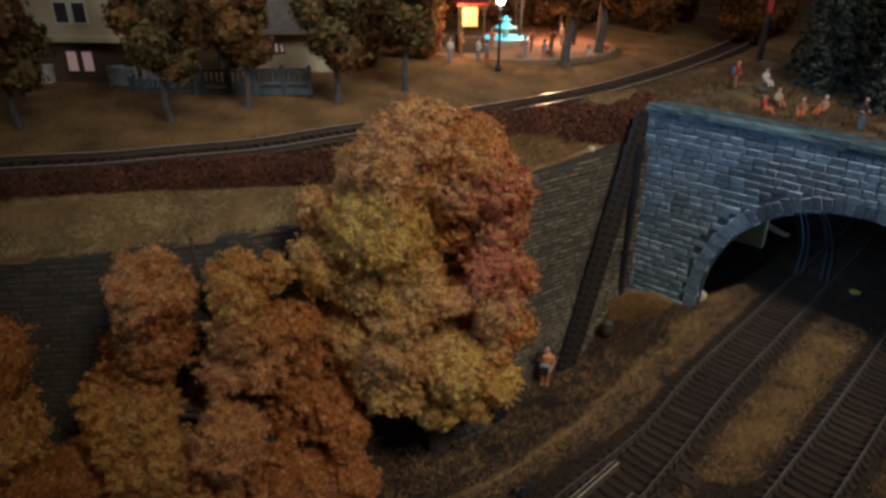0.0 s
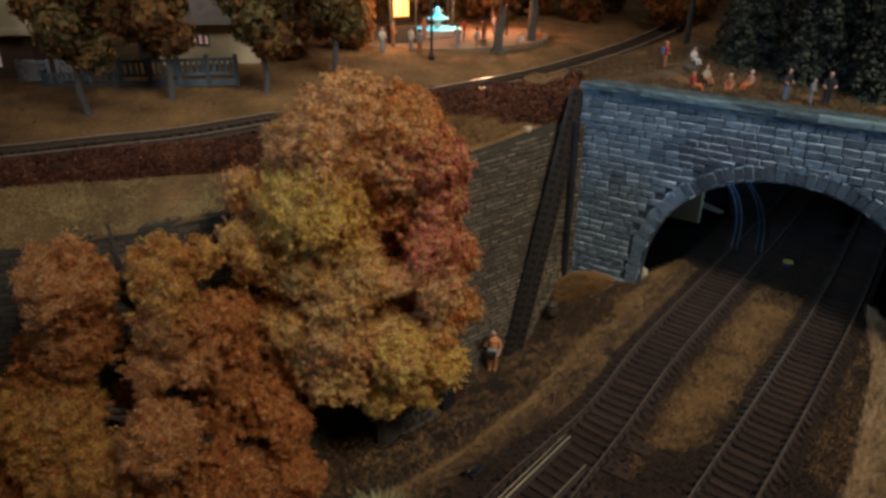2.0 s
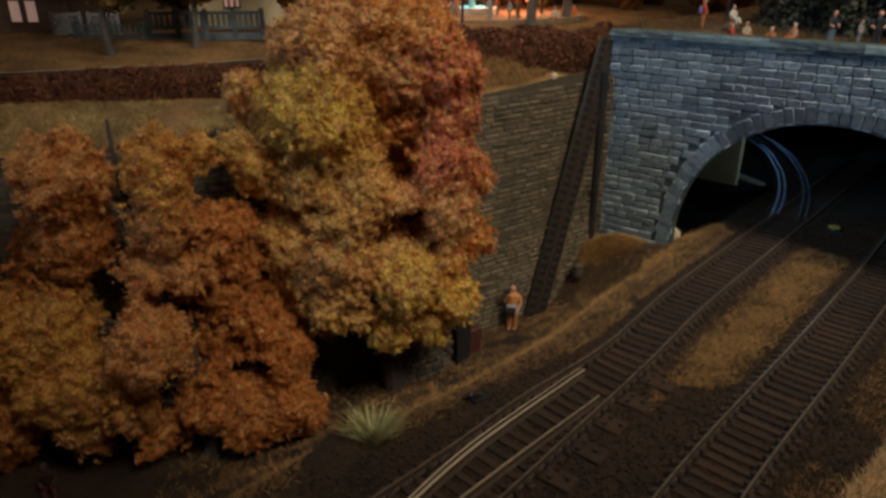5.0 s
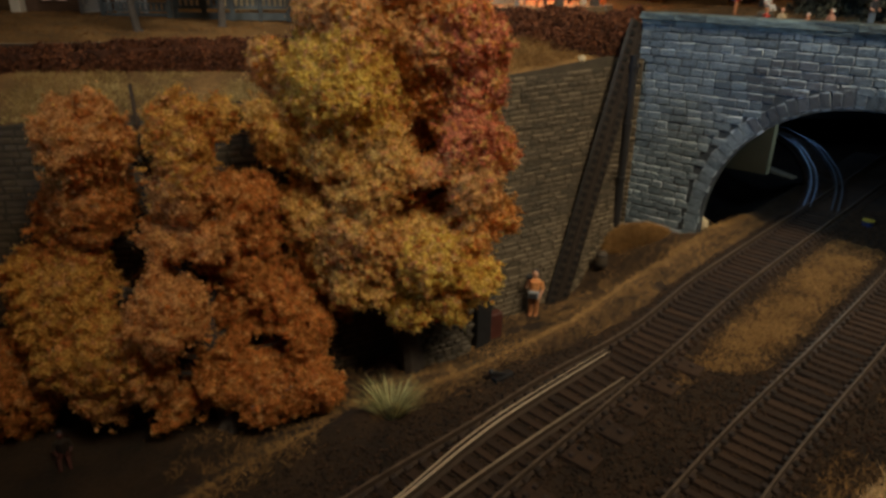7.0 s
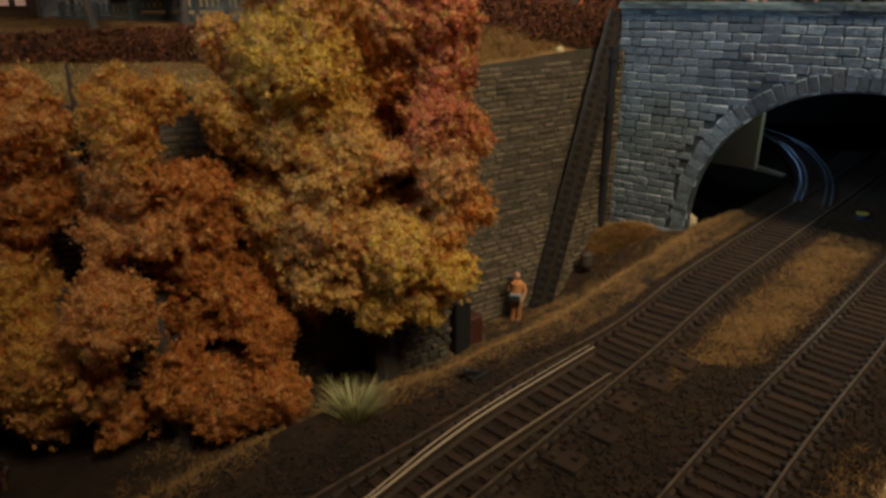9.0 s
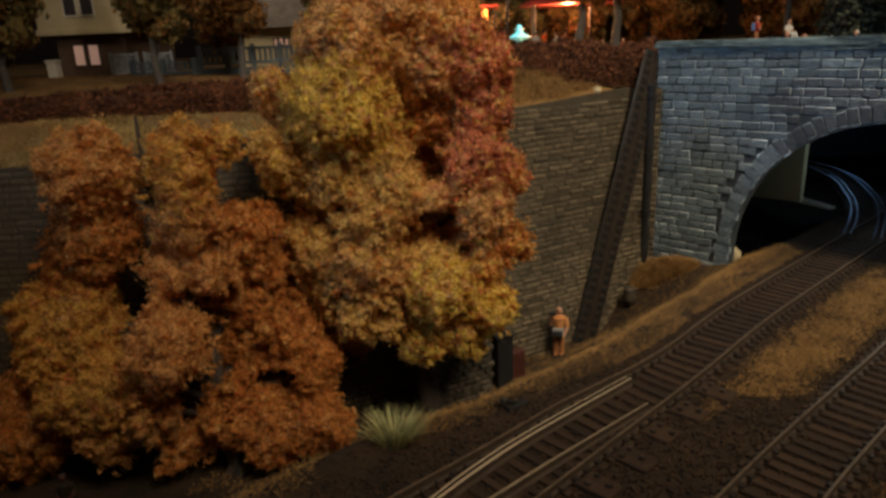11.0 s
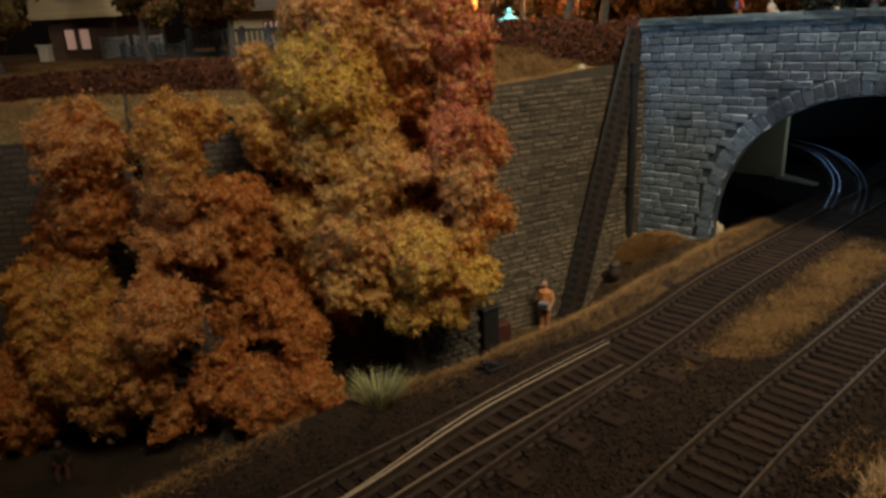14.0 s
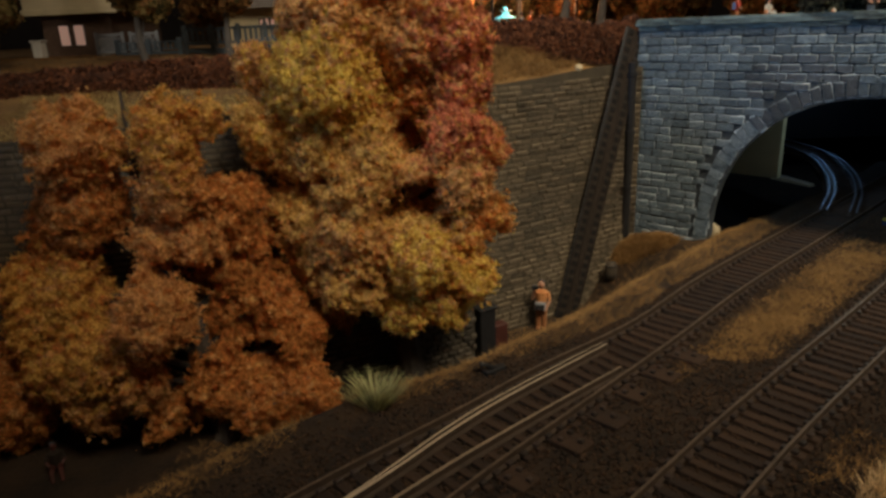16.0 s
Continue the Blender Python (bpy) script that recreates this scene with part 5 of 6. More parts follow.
GLASS_DARK = mat("dark_pane", (0.05, 0.045, 0.05), 0.15, 0.2, 60, 0.0)
house = base("house", -21.6, 41.4, 8.75, -2, label="two-storey house with brown brick below and cream plaster above", category="house")
bm = bmesh.new()
box(bm, -2.2, 0, 0, 2.2, 6, 2.75)
part("lower_wall", bm, DARK_BRICK, house)
bm = bmesh.new()
box(bm, -2.9, -0.5, 2.75, 2.9, 6, 7.2)
part("upper_wall", bm, CREAM, house)
bm = bmesh.new()
box(bm, -3.0, -0.62, 2.6, 3.0, -0.45, 2.95, 0.03)
part("eaves_board", bm, CREAM, house)
bm = bmesh.new()
v = [bm.verts.new(p) for p in ((-3.4, -1, 7.2), (3.4, -1, 7.2), (0, -1, 10.2), (-3.4, 6.4, 7.2), (3.4, 6.4, 7.2), (0, 6.4, 10.2))]
for f in ((0, 1, 2), (5, 4, 3), (0, 2, 5, 3), (1, 4, 5, 2), (0, 3, 4, 1)):
    bm.faces.new([v[k] for k in f])
part("roof", bm, ROOF, house)
lit_window(house, -0.85, -0.02, 0.85, 0.62, 1.15, WINDOW_GLOW, TIMBER)
lit_window(house, 0.1, -0.02, 0.85, 0.62, 1.15, WINDOW_GLOW, TIMBER)
lit_window(house, -0.6, -0.52, 3.7, 0.75, 1.1, GLASS_DARK)
lit_window(house, 0.45, -0.52, 3.7, 0.75, 1.1, GLASS_DARK)
for px in (-2.4, 1.9):
    bm = bmesh.new()
    box(bm, px - 0.3, -0.7, 0, px + 0.3, -0.1, 1.1, 0.04)
    box(bm, px - 0.36, -0.76, 1.1, px + 0.36, -0.04, 1.22, 0.03)
    part("porch_pier", bm, WHITE, house)

cottage = base("house", -10.4, 45.0, 8.9, 3, label="cream cottage with a grey gabled roof behind the fence", category="house")
bm = bmesh.new()
box(bm, -3.2, 0, 0, 3.2, 5, 2.6)
part("wall", bm, CREAM, cottage)
bm = bmesh.new()
v = [bm.verts.new(p) for p in ((-3.8, -0.7, 2.5), (3.8, -0.7, 2.5), (-3.4, 2.5, 6.5), (3.4, 2.5, 6.5), (-3.8, 5.7, 2.5), (3.8, 5.7, 2.5))]
for f in ((0, 1, 3, 2), (2, 3, 5, 4), (0, 2, 4), (1, 5, 3), (0, 4, 5, 1)):
    bm.faces.new([v[k] for k in f])
part("roof", bm, ROOF, cottage)
lit_window(cottage, -0.95, -0.02, 1.3, 0.2, 0.5, WINDOW_GLOW, TIMBER)
lit_window(cottage, -0.6, -0.02, 1.3, 0.2, 0.55, WINDOW_GLOW, TIMBER)
lit_window(cottage, -0.25, -0.02, 1.3, 0.2, 0.5, WINDOW_GLOW, TIMBER)


def fence_run(x0, y0, x1, y1, h, label):
    z = (on_upper(x0, y0) + on_upper(x1, y1)) / 2
    n = math.hypot(x1 - x0, y1 - y0)
    f = base("fence", x0, y0, z - 0.05, math.degrees(math.atan2(y1 - y0, x1 - x0)), label=label, category="fence")
    posts = int(n / 1.5)
    for k in range(posts + 1):
        bm = bmesh.new()
        x = n * k / posts
        box(bm, x - 0.12, -0.12, 0, x + 0.12, 0.12, h + 0.15, 0.03)
        part("post", bm, FENCE, f)
    for z0, z1 in ((0.08, 0.3 * h), (0.42 * h, 0.52 * h), (0.9 * h, h)):
        bm = bmesh.new()
        box(bm, 0, -0.06, z0, n, 0.06, z1, 0.015)
        part("rail", bm, FENCE, f)
    for k in range(int(n / 0.3)):
        bm = bmesh.new()
        x = 0.15 + 0.3 * k
        box(bm, x - 0.07, -0.05, 0.52 * h, x + 0.07, 0.04, 0.9 * h)
        part("slat", bm, FENCE, f)


fence_run(-14.0, 38.9, -7.9, 39.3, 1.6, "blue-grey slatted fence in front of the cottage")
fence_run(-18.0, 38.9, -14.3, 38.8, 0.8, "low blue-grey slatted fence by the house")


def lattice(x, y, rz):
    z = on_upper(x, y)
    g = base("lattice_gate", x, y, z, rz, label="small pale lattice garden gate", category="gate", group="lattice gates")
    bm = bmesh.new()
    for a in (-0.8, 0.8):
        box(bm, a - 0.08, -0.06, 0, a + 0.08, 0.06, 1.3, 0.02)
    box(bm, -0.8, -0.05, 1.1, 0.8, 0.05, 1.22)
    box(bm, -0.8, -0.05, 0.15, 0.8, 0.05, 0.27)
    part("frame", bm, GREY, g)
    bm = bmesh.new()
    for k in range(-4, 5):
        for s in (-1, 1):
            tube(bm, (k * 0.18 - 0.4 * s, 0, 0.25), (k * 0.18 + 0.4 * s, 0, 1.12), 0.03, 0.03, 4)
    for v in bm.verts:
        v.co.x = max(-0.8, min(0.8, v.co.x))
    part("lattice", bm, GREY, g)


lattice(-18.8, 39.7, 0)
lattice(-16.75, 39.7, 0)


def street_tree(x, y, crown_z, r, h, green, seed, label, trunk_r=0.2, lean=0.0, density=44):
    rnd = random.Random(seed)
    z = on_upper(x, y)
    t = base("tree", x, y, z - 0.05, label=label, category="tree", group="street trees")
    c = crown_z - z
    cl = []
    for k in range(9):
        a = 2.4 * k
        q = (k + 0.5) / 9
        rr = r * 0.55 * math.sin(math.pi * (0.15 + 0.8 * q))
        cl.append(("G" if rnd.random() < green else "R", rr * math.cos(a), rr * math.sin(a), c + h * q, r * rnd.uniform(0.5, 0.68)))
    limbs(t, (0, 0, 0), Vector((lean, 0, c + h * 0.8)), cl, trunk_r, GREY_BARK, seed)
    link_mesh("crown", crown_mesh(cl, "GR", density, (0.09, 0.17) if density > 30 else (0.12, 0.24), 1.0), [LEAF_GREEN, LEAF_RUSSET], t)


street_tree(-20.9, 32.4, 11.1, 1.8, 4.6, 0.3, 3, "street tree with russet and olive leaves")
street_tree(-14.0, 33.9, 11.2, 2.0, 5.4, 0.75, 4, "large street tree with olive-yellow leaves")
street_tree(-10.85, 36.8, 11.5, 1.65, 5.0, 0.4, 5, "street tree with brown and olive leaves")
street_tree(-6.15, 37.9, 11.2, 1.75, 5.0, 0.7, 6, "street tree with dark olive leaves")
street_tree(-2.5, 41.2, 11.5, 1.8, 5.0, 0.8, 7, "street tree with dark green leaves")
street_tree(-6.8, 46.5, 10.4, 2.8, 6.0, 0.1, 8, "russet tree behind the street")
street_tree(-2.6, 50.5, 10.2, 2.8, 6.0, 0.1, 9, "russet tree behind the street")
street_tree(-15.0, 46.0, 10.8, 2.8, 6.0, 0.2, 10, "russet tree beside the houses")
street_tree(8.4, 49.6, 13.2, 2.4, 4.0, 0.0, 11, "red autumn tree by the square", 0.38, 0.4)
street_tree(11.5, 53.0, 13.6, 2.6, 4.0, 0.0, 12, "red autumn tree by the square", 0.38, 0.3)
street_tree(1.2, 60, 12.5, 3.0, 5.0, 0.0, 13, "brown tree behind the fountain")
street_tree(15, 70, 10.5, 3.2, 6.0, 0.1, 14, "brown tree far behind the square")
for k, (px, py) in enumerate(((-5, 63), (6, 68), (10.5, 66), (19, 66), (23.5, 74), (27, 62), (31, 70), (-1, 72))):
    street_tree(px, py, 9.8, 2.6 + 0.3 * (k % 3), 6.5, 0.15, 30 + k, "dim brown tree at the back of the layout", density=18)
street_tree(-28, 40, 10.5, 3.0, 6.0, 0.2, 15, "russet tree beside the house")


def fir(x, y, h, r, seed):
    z = on_upper(x, y)
    t = base("fir_tree", x, y, z - 0.1, label="dense dark green fir tree above the tunnel", category="fir tree", group="fir trees")
    bm = bmesh.new()
    tube(bm, (0, 0, 0), (0, 0, h), 0.3, 0.05)
    part("trunk", bm, BARK, t)
    n = 9000
    q = RNG.random(n) ** 1.5
    tier = q * 9
    edge = (1 - q) * r * (0.72 + 0.28 * (1 - (tier % 1.0)))
    a = RNG.uniform(0, 2 * math.pi, n)
    edge = edge * (0.82 + 0.25 * np.sin(a * 5 + np.floor(tier) * 1.7 + seed)) * np.sqrt(RNG.uniform(0.25, 1.0, n))
    at = np.stack([edge * np.cos(a), edge * np.sin(a), 0.25 + q * h - 0.22 * edge], 1)
    at[:, 2] = np.maximum(at[:, 2], 0.1)
    v, f = crumbs(at, RNG.uniform(0.08, 0.18, n), 0.4)
    link_mesh("crown", tri_mesh("crown", v, f), PINE, t)


for k, (px, py, h, r) in enumerate(((22.3, 40.2, 10.0, 2.2), (23.5, 35.4, 10.0, 2.5), (24.8, 31.5, 10.0, 2.6), (27.5, 29.0, 10.0, 2.8), (26.5, 42.6, 11.0, 2.8), (26.6, 37.6, 11.0, 3.0), (30.5, 33.5, 11.0, 3.0), (24.5, 45.0, 11.0, 2.8))):
    fir(px, py, h, r, k)

# dusty path that winds down to the portal
line = spline([(12.4, 36.0, 0), (14.0, 37.1, 0), (16.6, 39.0, 0), (19.0, 41.5, 0), (21.0, 45.0, 0), (23.0, 50.0, 0)])
L, R = shift(line, -0.6), shift(line, 0.6)
gx = np.stack([L[:, 0], line[:, 0], R[:, 0]], 1)
gy = np.stack([L[:, 1], line[:, 1], R[:, 1]], 1)
grid_mesh("path", gx, gy, upper_z(gx, gy) + np.array([0.0, 0.06, 0.0]) + 0.03, FOOTPATH, label="dusty tan footpath above the tunnel", category="path", kind="structure")

# red and white pole
pole = base("signal_pole", 22.0, 49.0, on_upper(22.0, 49.0), label="tall dark pole with a red and white top", category="pole")
bm = bmesh.new()
tube(bm, (0, 0, 0), (0, 0, 3.2), 0.22, 0.2)
part("mast", bm, BLACK, pole)
bm = bmesh.new()
tube(bm, (0, 0, 3.2), (0, 0, 4.2), 0.2, 0.2)
part("red_band", bm, RED, pole)
bm = bmesh.new()
tube(bm, (0, 0, 4.2), (0, 0, 5.2), 0.2, 0.2)
part("white_band", bm, WHITE, pole)

# ---- the square with its fountain ----
sq = on_upper(4.6, 57)
bm = bmesh.new()
n = 48
ring = [bm.verts.new((5.0 + 8.5 * math.cos(2 * math.pi * k / n), 56.5 + 7.0 * math.sin(2 * math.pi * k / n), sq + 0.06)) for k in range(n)]
low = [bm.verts.new((v.co.x, v.co.y, sq - 0.3)) for v in ring]
bm.faces.new(ring)
for k in range(n):
    bm.faces.new((low[k], low[(k + 1) % n], ring[(k + 1) % n], ring[k]))
tagged(part("pavement", bm, PATH_STONE), "warm tan paving of the round square", "pavement", kind="structure")
fountain = base("fountain", 4.7, 57.0, sq + 0.06, label="round two-tier fountain lit cyan from within", category="fountain")
bm = bmesh.new()
lathe(bm, [(2.1, 0), (2.1, 0.45), (1.9, 0.5), (1.85, 0.3), (0.4, 0.3)], 28)
part("basin", bm, WHITE, fountain, smooth=False)
bm = bmesh.new()
lathe(bm, [(1.84, 0.38), (1.84, 0.44)], 28)
part("water", bm, WATER_GLOW, fountain, "glowing cyan water")
bm = bmesh.new()
lathe(bm, [(0.3, 0.3), (0.22, 1.0), (0.9, 1.15), (0.95, 1.25), (0.2, 1.3), (0.15, 1.7), (0.45, 1.8), (0.45, 1.88)], 20)
part("bowl", bm, WHITE, fountain)
bm = bmesh.new()
lathe(bm, [(0.85, 1.26), (0.3, 1.5), (0.1, 2.1)], 16)
part("spray", bm, WATER_GLOW, fountain, "glowing cyan spray")


def street_lamp(x, y, h):
    z = on_upper(x, y)
    lamp = base("street_lamp", x, y, z, label="dark iron street lamp with a glowing globe", category="street lamp", group="street lamps")
    bm = bmesh.new()
    lathe(bm, [(0.22, 0), (0.22, 0.25), (0.12, 0.4), (0.09, 0.6), (0.08, h - 0.4), (0.16, h - 0.3), (0.1, h - 0.15)], 10)
    part("post", bm, BLACK, lamp)
    bm = bmesh.new()
    ball(bm, (0, 0, h + 0.15), 0.28, sub=2)
    part("globe", bm, LAMP_GLOW, lamp, "glowing warm globe", smooth=True)
    bm = bmesh.new()
    lathe(bm, [(0.32, h + 0.38), (0.1, h + 0.6), (0.03, h + 0.75)], 10)
    part("cap", bm, BLACK, lamp)
    bulb("street_lamp_light", x, y - 0.5, z + h + 0.2, 0.02, (1.0, 0.66, 0.35))


street_lamp(3.5, 47.2, 4.4)
stall = base("market_stall", 1.8, 52.5, on_upper(1.8, 52.5), 10, label="small market stall with a glowing orange front", category="market stall")
bm = bmesh.new()
box(bm, -1.0, 0, 0, 1.0, 1.4, 1.2, 0.03)
part("counter", bm, TIMBER, stall)
bm = bmesh.new()
box(bm, -0.7, -0.08, 1.95, 0.4, 0.0, 3.3)
part("lantern_panel", bm, STALL_GLOW, stall, "glowing orange panel")
bm = bmesh.new()
box(bm, -1.2, -0.3, 3.4, 1.2, 1.6, 3.6, 0.03)
part("roof", bm, RED, stall)
for px in (-0.95, 0.95):
    bm = bmesh.new()
    tube(bm, (px, 0.0, 0), (px, 0.0, 3.4), 0.07, 0.07)
    part("post", bm, TIMBER, stall)
canopy = base("canopy", 9.0, 60.0, on_upper(9.0, 60.0), label="round red-brown canopy over the square", category="canopy")
bm = bmesh.new()
lathe(bm, [(4.2, 3.6), (4.2, 3.75), (2.0, 4.6), (0.1, 5.2)], 20)
part("roof", bm, RED, canopy)
for k in range(5):
    bm = bmesh.new()
    a = 2 * math.pi * k / 5
    tube(bm, (3.8 * math.cos(a), 3.8 * math.sin(a), 0), (3.8 * math.cos(a), 3.8 * math.sin(a), 3.7), 0.12, 0.12)
    part("post", bm, TIMBER, canopy)
bulb("stall_light", 1.2, 51.0, sq + 3.0, 0.06, (1.0, 0.45, 0.14))
bulb("canopy_light", 8.5, 57.5, sq + 3.2, 0.2, (1.0, 0.5, 0.2))
bulb("fountain_light", 4.7, 56.6, sq + 2.4, 0.003, (0.5, 0.9, 0.9))
VISITORS = [(-1.2, 50.0, ORANGE), (0.2, 49.0, WHITE), (1.0, 51.2, BRONZE), (2.2, 49.2, WHITE), (2.8, 48.8, GREY), (5.6, 50.6, GREY), (7.0, 50.4, GREY), (9.2, 56.5, WHITE), (10.4, 51.5, WHITE), (12.2, 53.6, ORANGE), (3.4, 53.6, BRONZE), (6.4, 53.4, ORANGE), (-0.6, 53.0, RED), (8.0, 54.0, BRONZE)]
for k, (px, py, c) in enumerate(VISITORS):
    figurine("model visitor standing in the lit square", px, py, on_upper(px, py) + (0.06 if (px - 5) ** 2 / 72 + (py - 56.5) ** 2 / 49 < 1 else 0), 1.7, 40 * k, (SKIN, c, GREY if k % 2 else BRONZE, CHARCOAL), sit=k in (8, 9), group="visitors in the square")

# ---- stones of the walls ----
STONES = [stone_mesh("brick", k, 0.07, 0.7) for k in range(7)]
DARKS = [stone_mesh("brick", 20 + k, 0.08, 0.7) for k in range(4)]
MIDS = [stone_mesh("brick", 30 + k, 0.08, 0.7) for k in range(4)]
CAPS = [stone_mesh("coping_stone", 40 + k, 0.08) for k in range(4)]
VOUSSOIRS = [stone_mesh("voussoir", 60 + k, 0.07, 1.2) for k in range(5)]
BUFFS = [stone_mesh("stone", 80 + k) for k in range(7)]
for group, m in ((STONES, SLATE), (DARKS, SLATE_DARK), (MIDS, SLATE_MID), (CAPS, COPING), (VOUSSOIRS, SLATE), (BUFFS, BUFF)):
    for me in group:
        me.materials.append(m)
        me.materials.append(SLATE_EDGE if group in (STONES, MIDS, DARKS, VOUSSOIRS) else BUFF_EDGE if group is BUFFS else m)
rnd = random.Random(11)
course, singles = 0.375, 0
rest_v, rest_f, rest_m = [], [], []
proto = [np.array([tuple(v.co) for v in me.vertices]) / S for me in STONES]
proto_f = [[tuple(p.vertices) for p in me.polygons] for me in STONES]
heading = math.atan2(ALONG[1], ALONG[0])
for row in range(31):
    z = 9.1 - course * row
    s = -0.6 if row % 2 else -0.33
    while s < 30:
        w = rnd.uniform(0.48, 0.86)
        lo = max(s, -0.33)
        mid, wide = (lo + s + w) / 2, s + w - lo
        clear = z - 0.1 * course > max(arch_z(a, 0.66) if abs(a - 10.2) < 6.96 else -99 for a in (s + 0.2 * w, mid, s + 0.8 * w))
        if clear and z > (-2.2 if mid < 4.5 else -0.6):
            soot = 1.1 * math.exp(-(((mid - 7.0) / 2.4) ** 2) - ((z - 6.9) / 1.8) ** 2) + 0.4 * math.exp(-(((mid - 13.0) / 4.0) ** 2) - ((z - 7.5) / 1.5) ** 2) + rnd.uniform(-0.22, 0.22)
            grade = 2 if soot > 0.62 else 1 if soot > 0.3 else 0
            tall, proud, turn = course - 0.05 + rnd.uniform(-0.025, 0.02), rnd.uniform(0.095, 0.13), rnd.uniform(-1.2, 1.2)
            if mid < 6.4 and singles < 300:
                place_stone(rnd.choice((STONES, MIDS, DARKS)[grade]), SLATE, "brick", WALL_PORTAL, mid, z + rnd.uniform(-0.015, 0.015), wide - 0.085, tall, proud, turn)
                singles += 1
            else:
                k = rnd.randrange(7)
                q = proto[k] * np.array([wide - 0.085, proud, tall])
                o = portal_at(mid, z, -0.05)
                c, sn = math.cos(heading), math.sin(heading)
                rest_f += [tuple(i + len(rest_v) for i in face) for face in proto_f[k]]
                rest_m += [3 if 4 <= i <= 7 else grade for i in range(len(proto_f[k]))]
                rest_v += [(o[0] + x * c - y * sn, o[1] + x * sn + y * c, o[2] + zz) for x, y, zz in q]
        s += w
me = mesh_of("bricks", rest_v, rest_f)
me.polygons.foreach_set("material_index", rest_m)
link_mesh("bricks", me, [SLATE, SLATE_MID, SLATE_DARK, SLATE_EDGE], WALL_PORTAL)["kind"] = "stuff"
# arch ring
angles = np.linspace(-1, 1, 200)
arc = [(10.2 + 6.72 * math.sin(a * math.pi / 2), 0) for a in angles]
arc = np.array([(s, arch_z(s, 0.42) if abs(s - 10.2) < 6.72 else 0.0) for s, _ in arc])
arc = np.vstack([[(arc[0, 0], z) for z in (-1.6, -0.8)], arc, [(arc[-1, 0], z) for z in (-0.8, -1.6)]])
far = np.r_[0, np.cumsum(np.linalg.norm(np.diff(arc, axis=0), axis=1))]
nv = 58
for k in range(nv):
    f = far[-1] * (k + 0.5) / nv
    s, z = np.interp(f, far, arc[:, 0]), np.interp(f, far, arc[:, 1])
    s2, z2 = np.interp(f + 0.05, far, arc[:, 0]), np.interp(f + 0.05, far, arc[:, 1])
    turn = -math.degrees(math.atan2(z2 - z, s2 - s))
    place_stone((VOUSSOIRS if k < 17 else DARKS if k < 27 else MIDS)[k % 4], SLATE, "voussoir", WALL_PORTAL, s, z, far[-1] / nv - 0.08, rnd.uniform(0.62, 0.82), rnd.uniform(0.08, 0.11), turn)
# coping in two courses
s = -0.45
while s < 24:
    w = rnd.uniform(1.5, 2.2)
    place_stone(rnd.choice(CAPS), COPING, "coping_stone", WALL_PORTAL, s + w / 2, 9.58, w - 0.05, 0.34, 0.26)
    s += w
s = -0.35
while s < 24:
    w = rnd.uniform(0.7, 1.2)
    place_stone(rnd.choice(CAPS), COPING, "coping_stone", WALL_PORTAL, s + w / 2, 9.32, w - 0.06, 0.2, 0.17)
    s += w
bm = bmesh.new()
vs = [bm.verts.new(portal_at(s, z, d)) for d in (0.17, -1.2) for s, z in ((-0.1, 9.46), (38, 9.46), (38, 9.72), (-0.1, 9.72))]
for f in ((0, 1, 2, 3), (7, 6, 5, 4), (0, 4, 5, 1), (1, 5, 6, 2), (2, 6, 7, 3), (3, 7, 4, 0)):
    bm.faces.new([vs[k] for k in f])
part("coping_core", bm, COPING, WALL_PORTAL)

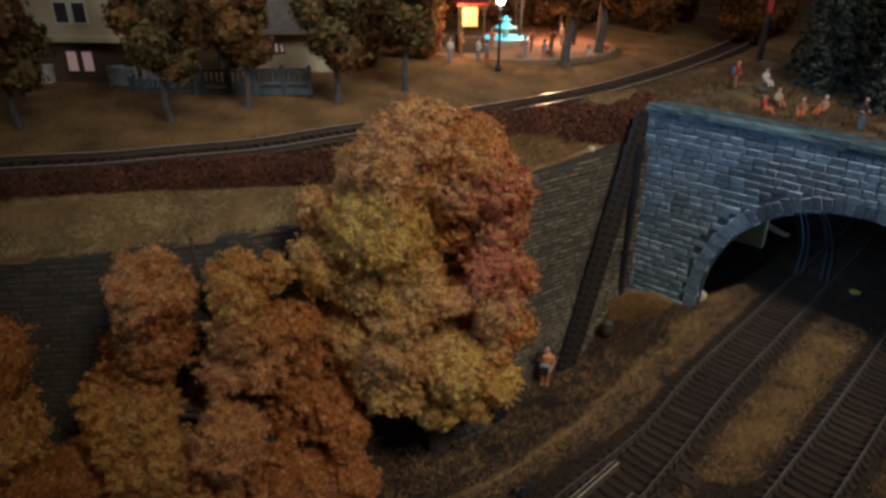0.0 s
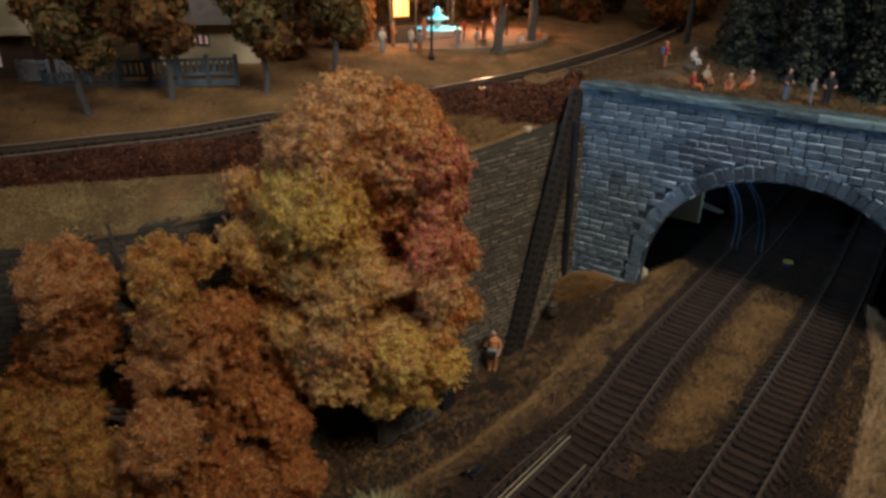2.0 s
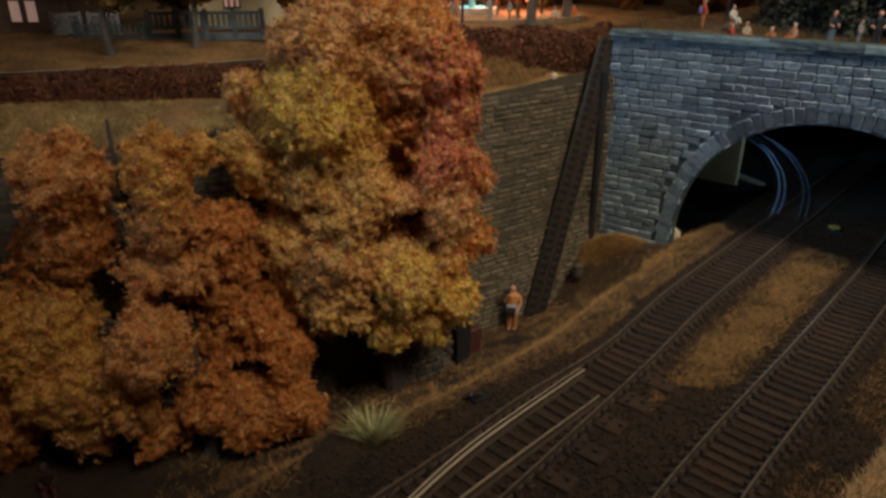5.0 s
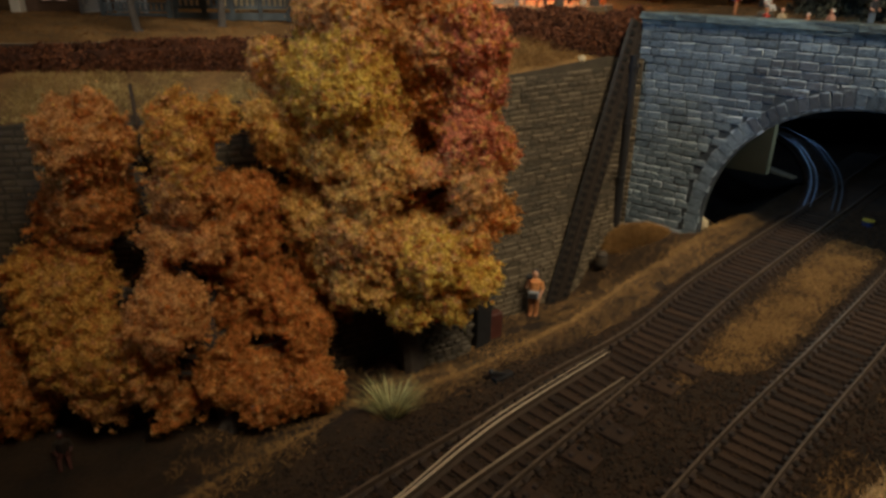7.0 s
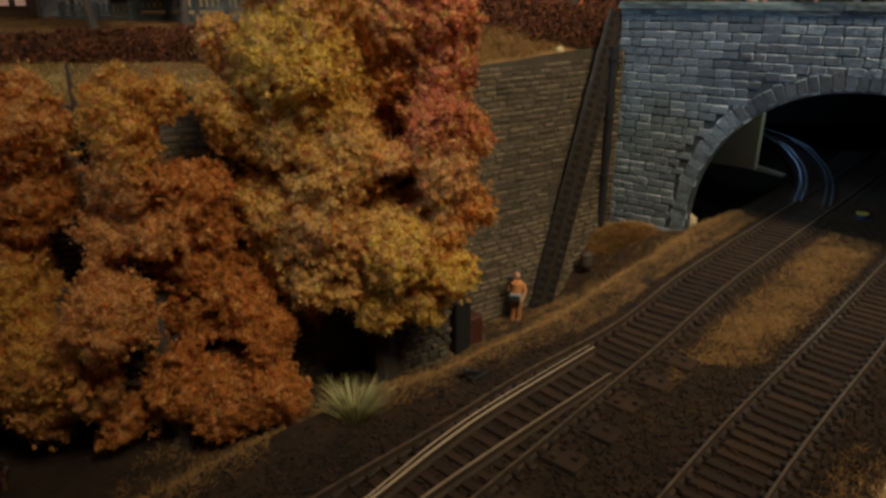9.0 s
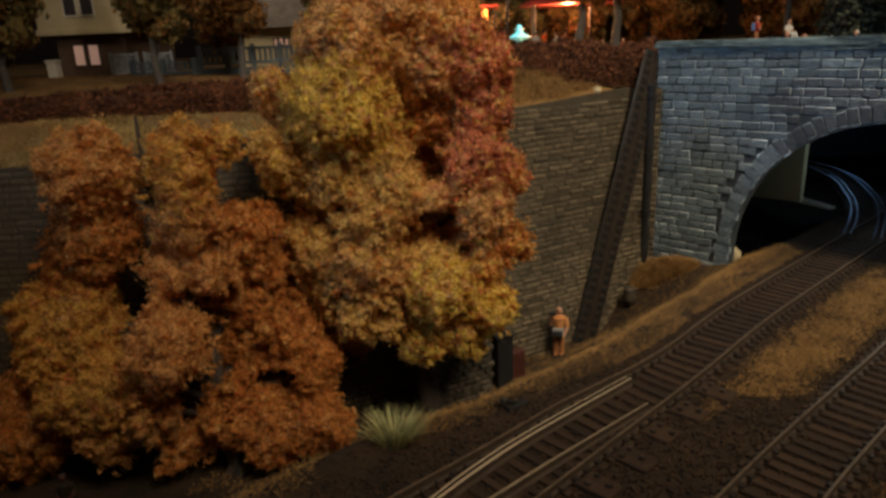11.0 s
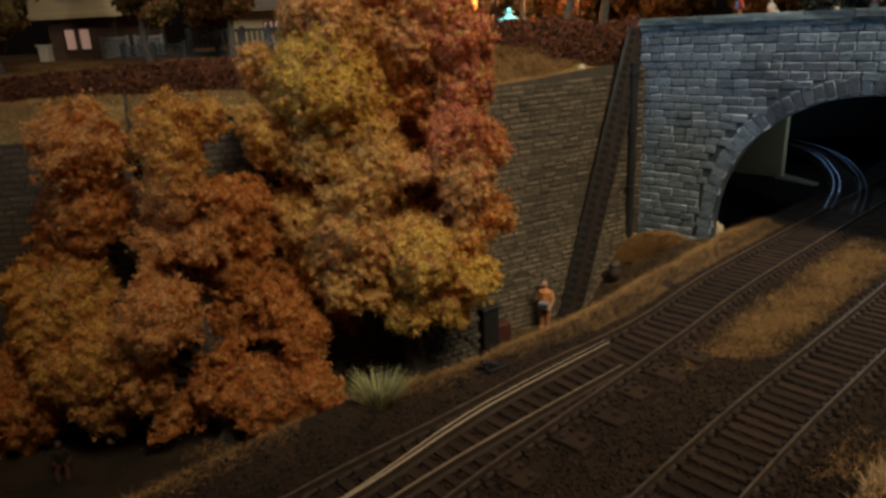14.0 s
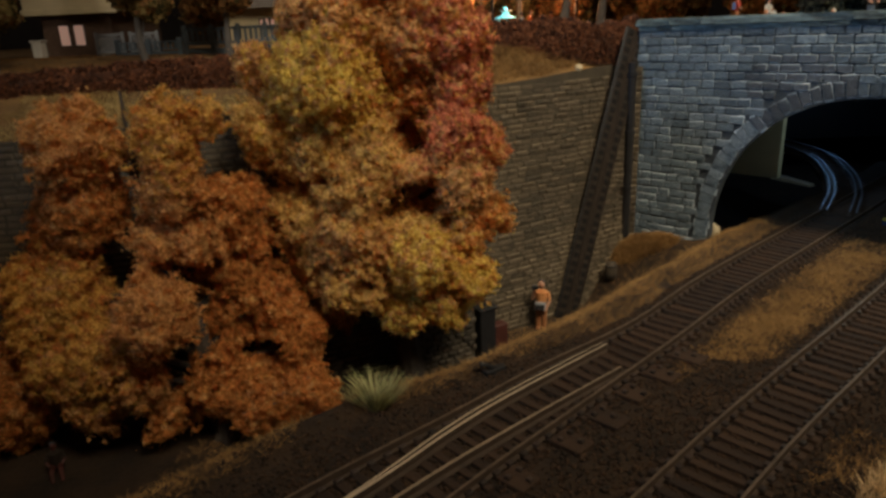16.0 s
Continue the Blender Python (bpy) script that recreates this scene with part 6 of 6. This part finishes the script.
# retaining wall: the open stretch stone by stone, the shaded rest joined
far_v, far_f, placed = [], [], 0
proto = [np.array([tuple(v.co) for v in me.vertices]) / S for me in BUFFS]
proto_f = [[tuple(p.vertices) for p in me.polygons] for me in BUFFS]
course = 0.24
for row in range(62):
    z = 7.2 - course * (row + 0.5)
    if z < -6.2:
        break
    v = 20.0 + (0.55 if row % 2 else 0)
    while v < WALL_LEN - 0.7:
        w = rnd.uniform(0.42, 0.92)
        p, d, top = retaining_point(v + w / 2, z, -0.06)
        near = p[0] > 4.4 and z > -3.4
        if z + course / 2 < top - 0.02:
            k = rnd.randrange(7)
            heading = math.atan2(d[1], d[0])
            proud = rnd.uniform(0.06, 0.11) if p[0] > 1.0 else rnd.uniform(0.062, 0.08)
            if near and placed < 290:
                ob = new("stone", BUFFS[k])
                ob.parent = WALL_RETAINING
                ob.matrix_basis = pose(*(p * S), 0, 0, math.degrees(heading)) @ pose(0, 0, 0, -6.5, rnd.uniform(-1, 1), 0) @ Matrix.Diagonal((w - 0.03, proud, course - 0.03, 1))
                placed += 1
            else:
                q = proto[k] * np.array([w - 0.03, proud, course - 0.03])
                c, sn = math.cos(heading), math.sin(heading)
                off = 0.115 * -q[:, 2]
                far_f += [tuple(i + len(far_v) for i in face) for face in proto_f[k]]
                far_v += [(p[0] + x * c - (y - o) * sn, p[1] + x * sn + (y - o) * c, z + zz) for (x, y, zz), o in zip(q, off)]
        v += w
me = mesh_of("stones", far_v, far_f)
# Painted lit edges stop at x = 1, leaving the shaded stretch plain.
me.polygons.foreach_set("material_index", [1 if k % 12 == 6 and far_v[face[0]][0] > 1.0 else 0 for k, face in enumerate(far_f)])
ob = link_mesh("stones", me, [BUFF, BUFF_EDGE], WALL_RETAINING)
ob["kind"] = "stuff"

# stones of the corner pier
rnd = random.Random(19)
left, right = CORNER + np.array((-1.5, -0.35)), CORNER + np.array((-0.12, -0.2))
run = float(np.linalg.norm(right - left))
turn = math.degrees(math.atan2(*(right - left)[::-1]))
for row in range(36):
    z, x = 7.4 - 0.285 * row, -0.2 if row % 2 else 0.0
    while x < run:
        w = rnd.uniform(0.45, 0.8)
        lo, hi = max(x, 0.0), min(x + w, run)
        if hi - lo > 0.12 and z > -3.2:
            mid = left + (right - left) * (lo + hi) / 2 / run
            ob = new("stone", BUFFS[rnd.randrange(7)])
            ob.parent = WALL_PIER
            ob.matrix_basis = pose(mid[0] * S, mid[1] * S, z * S, 0, 0, turn) @ Matrix.Diagonal((hi - lo - 0.03, rnd.uniform(0.05, 0.09), 0.25, 1))
        x += w
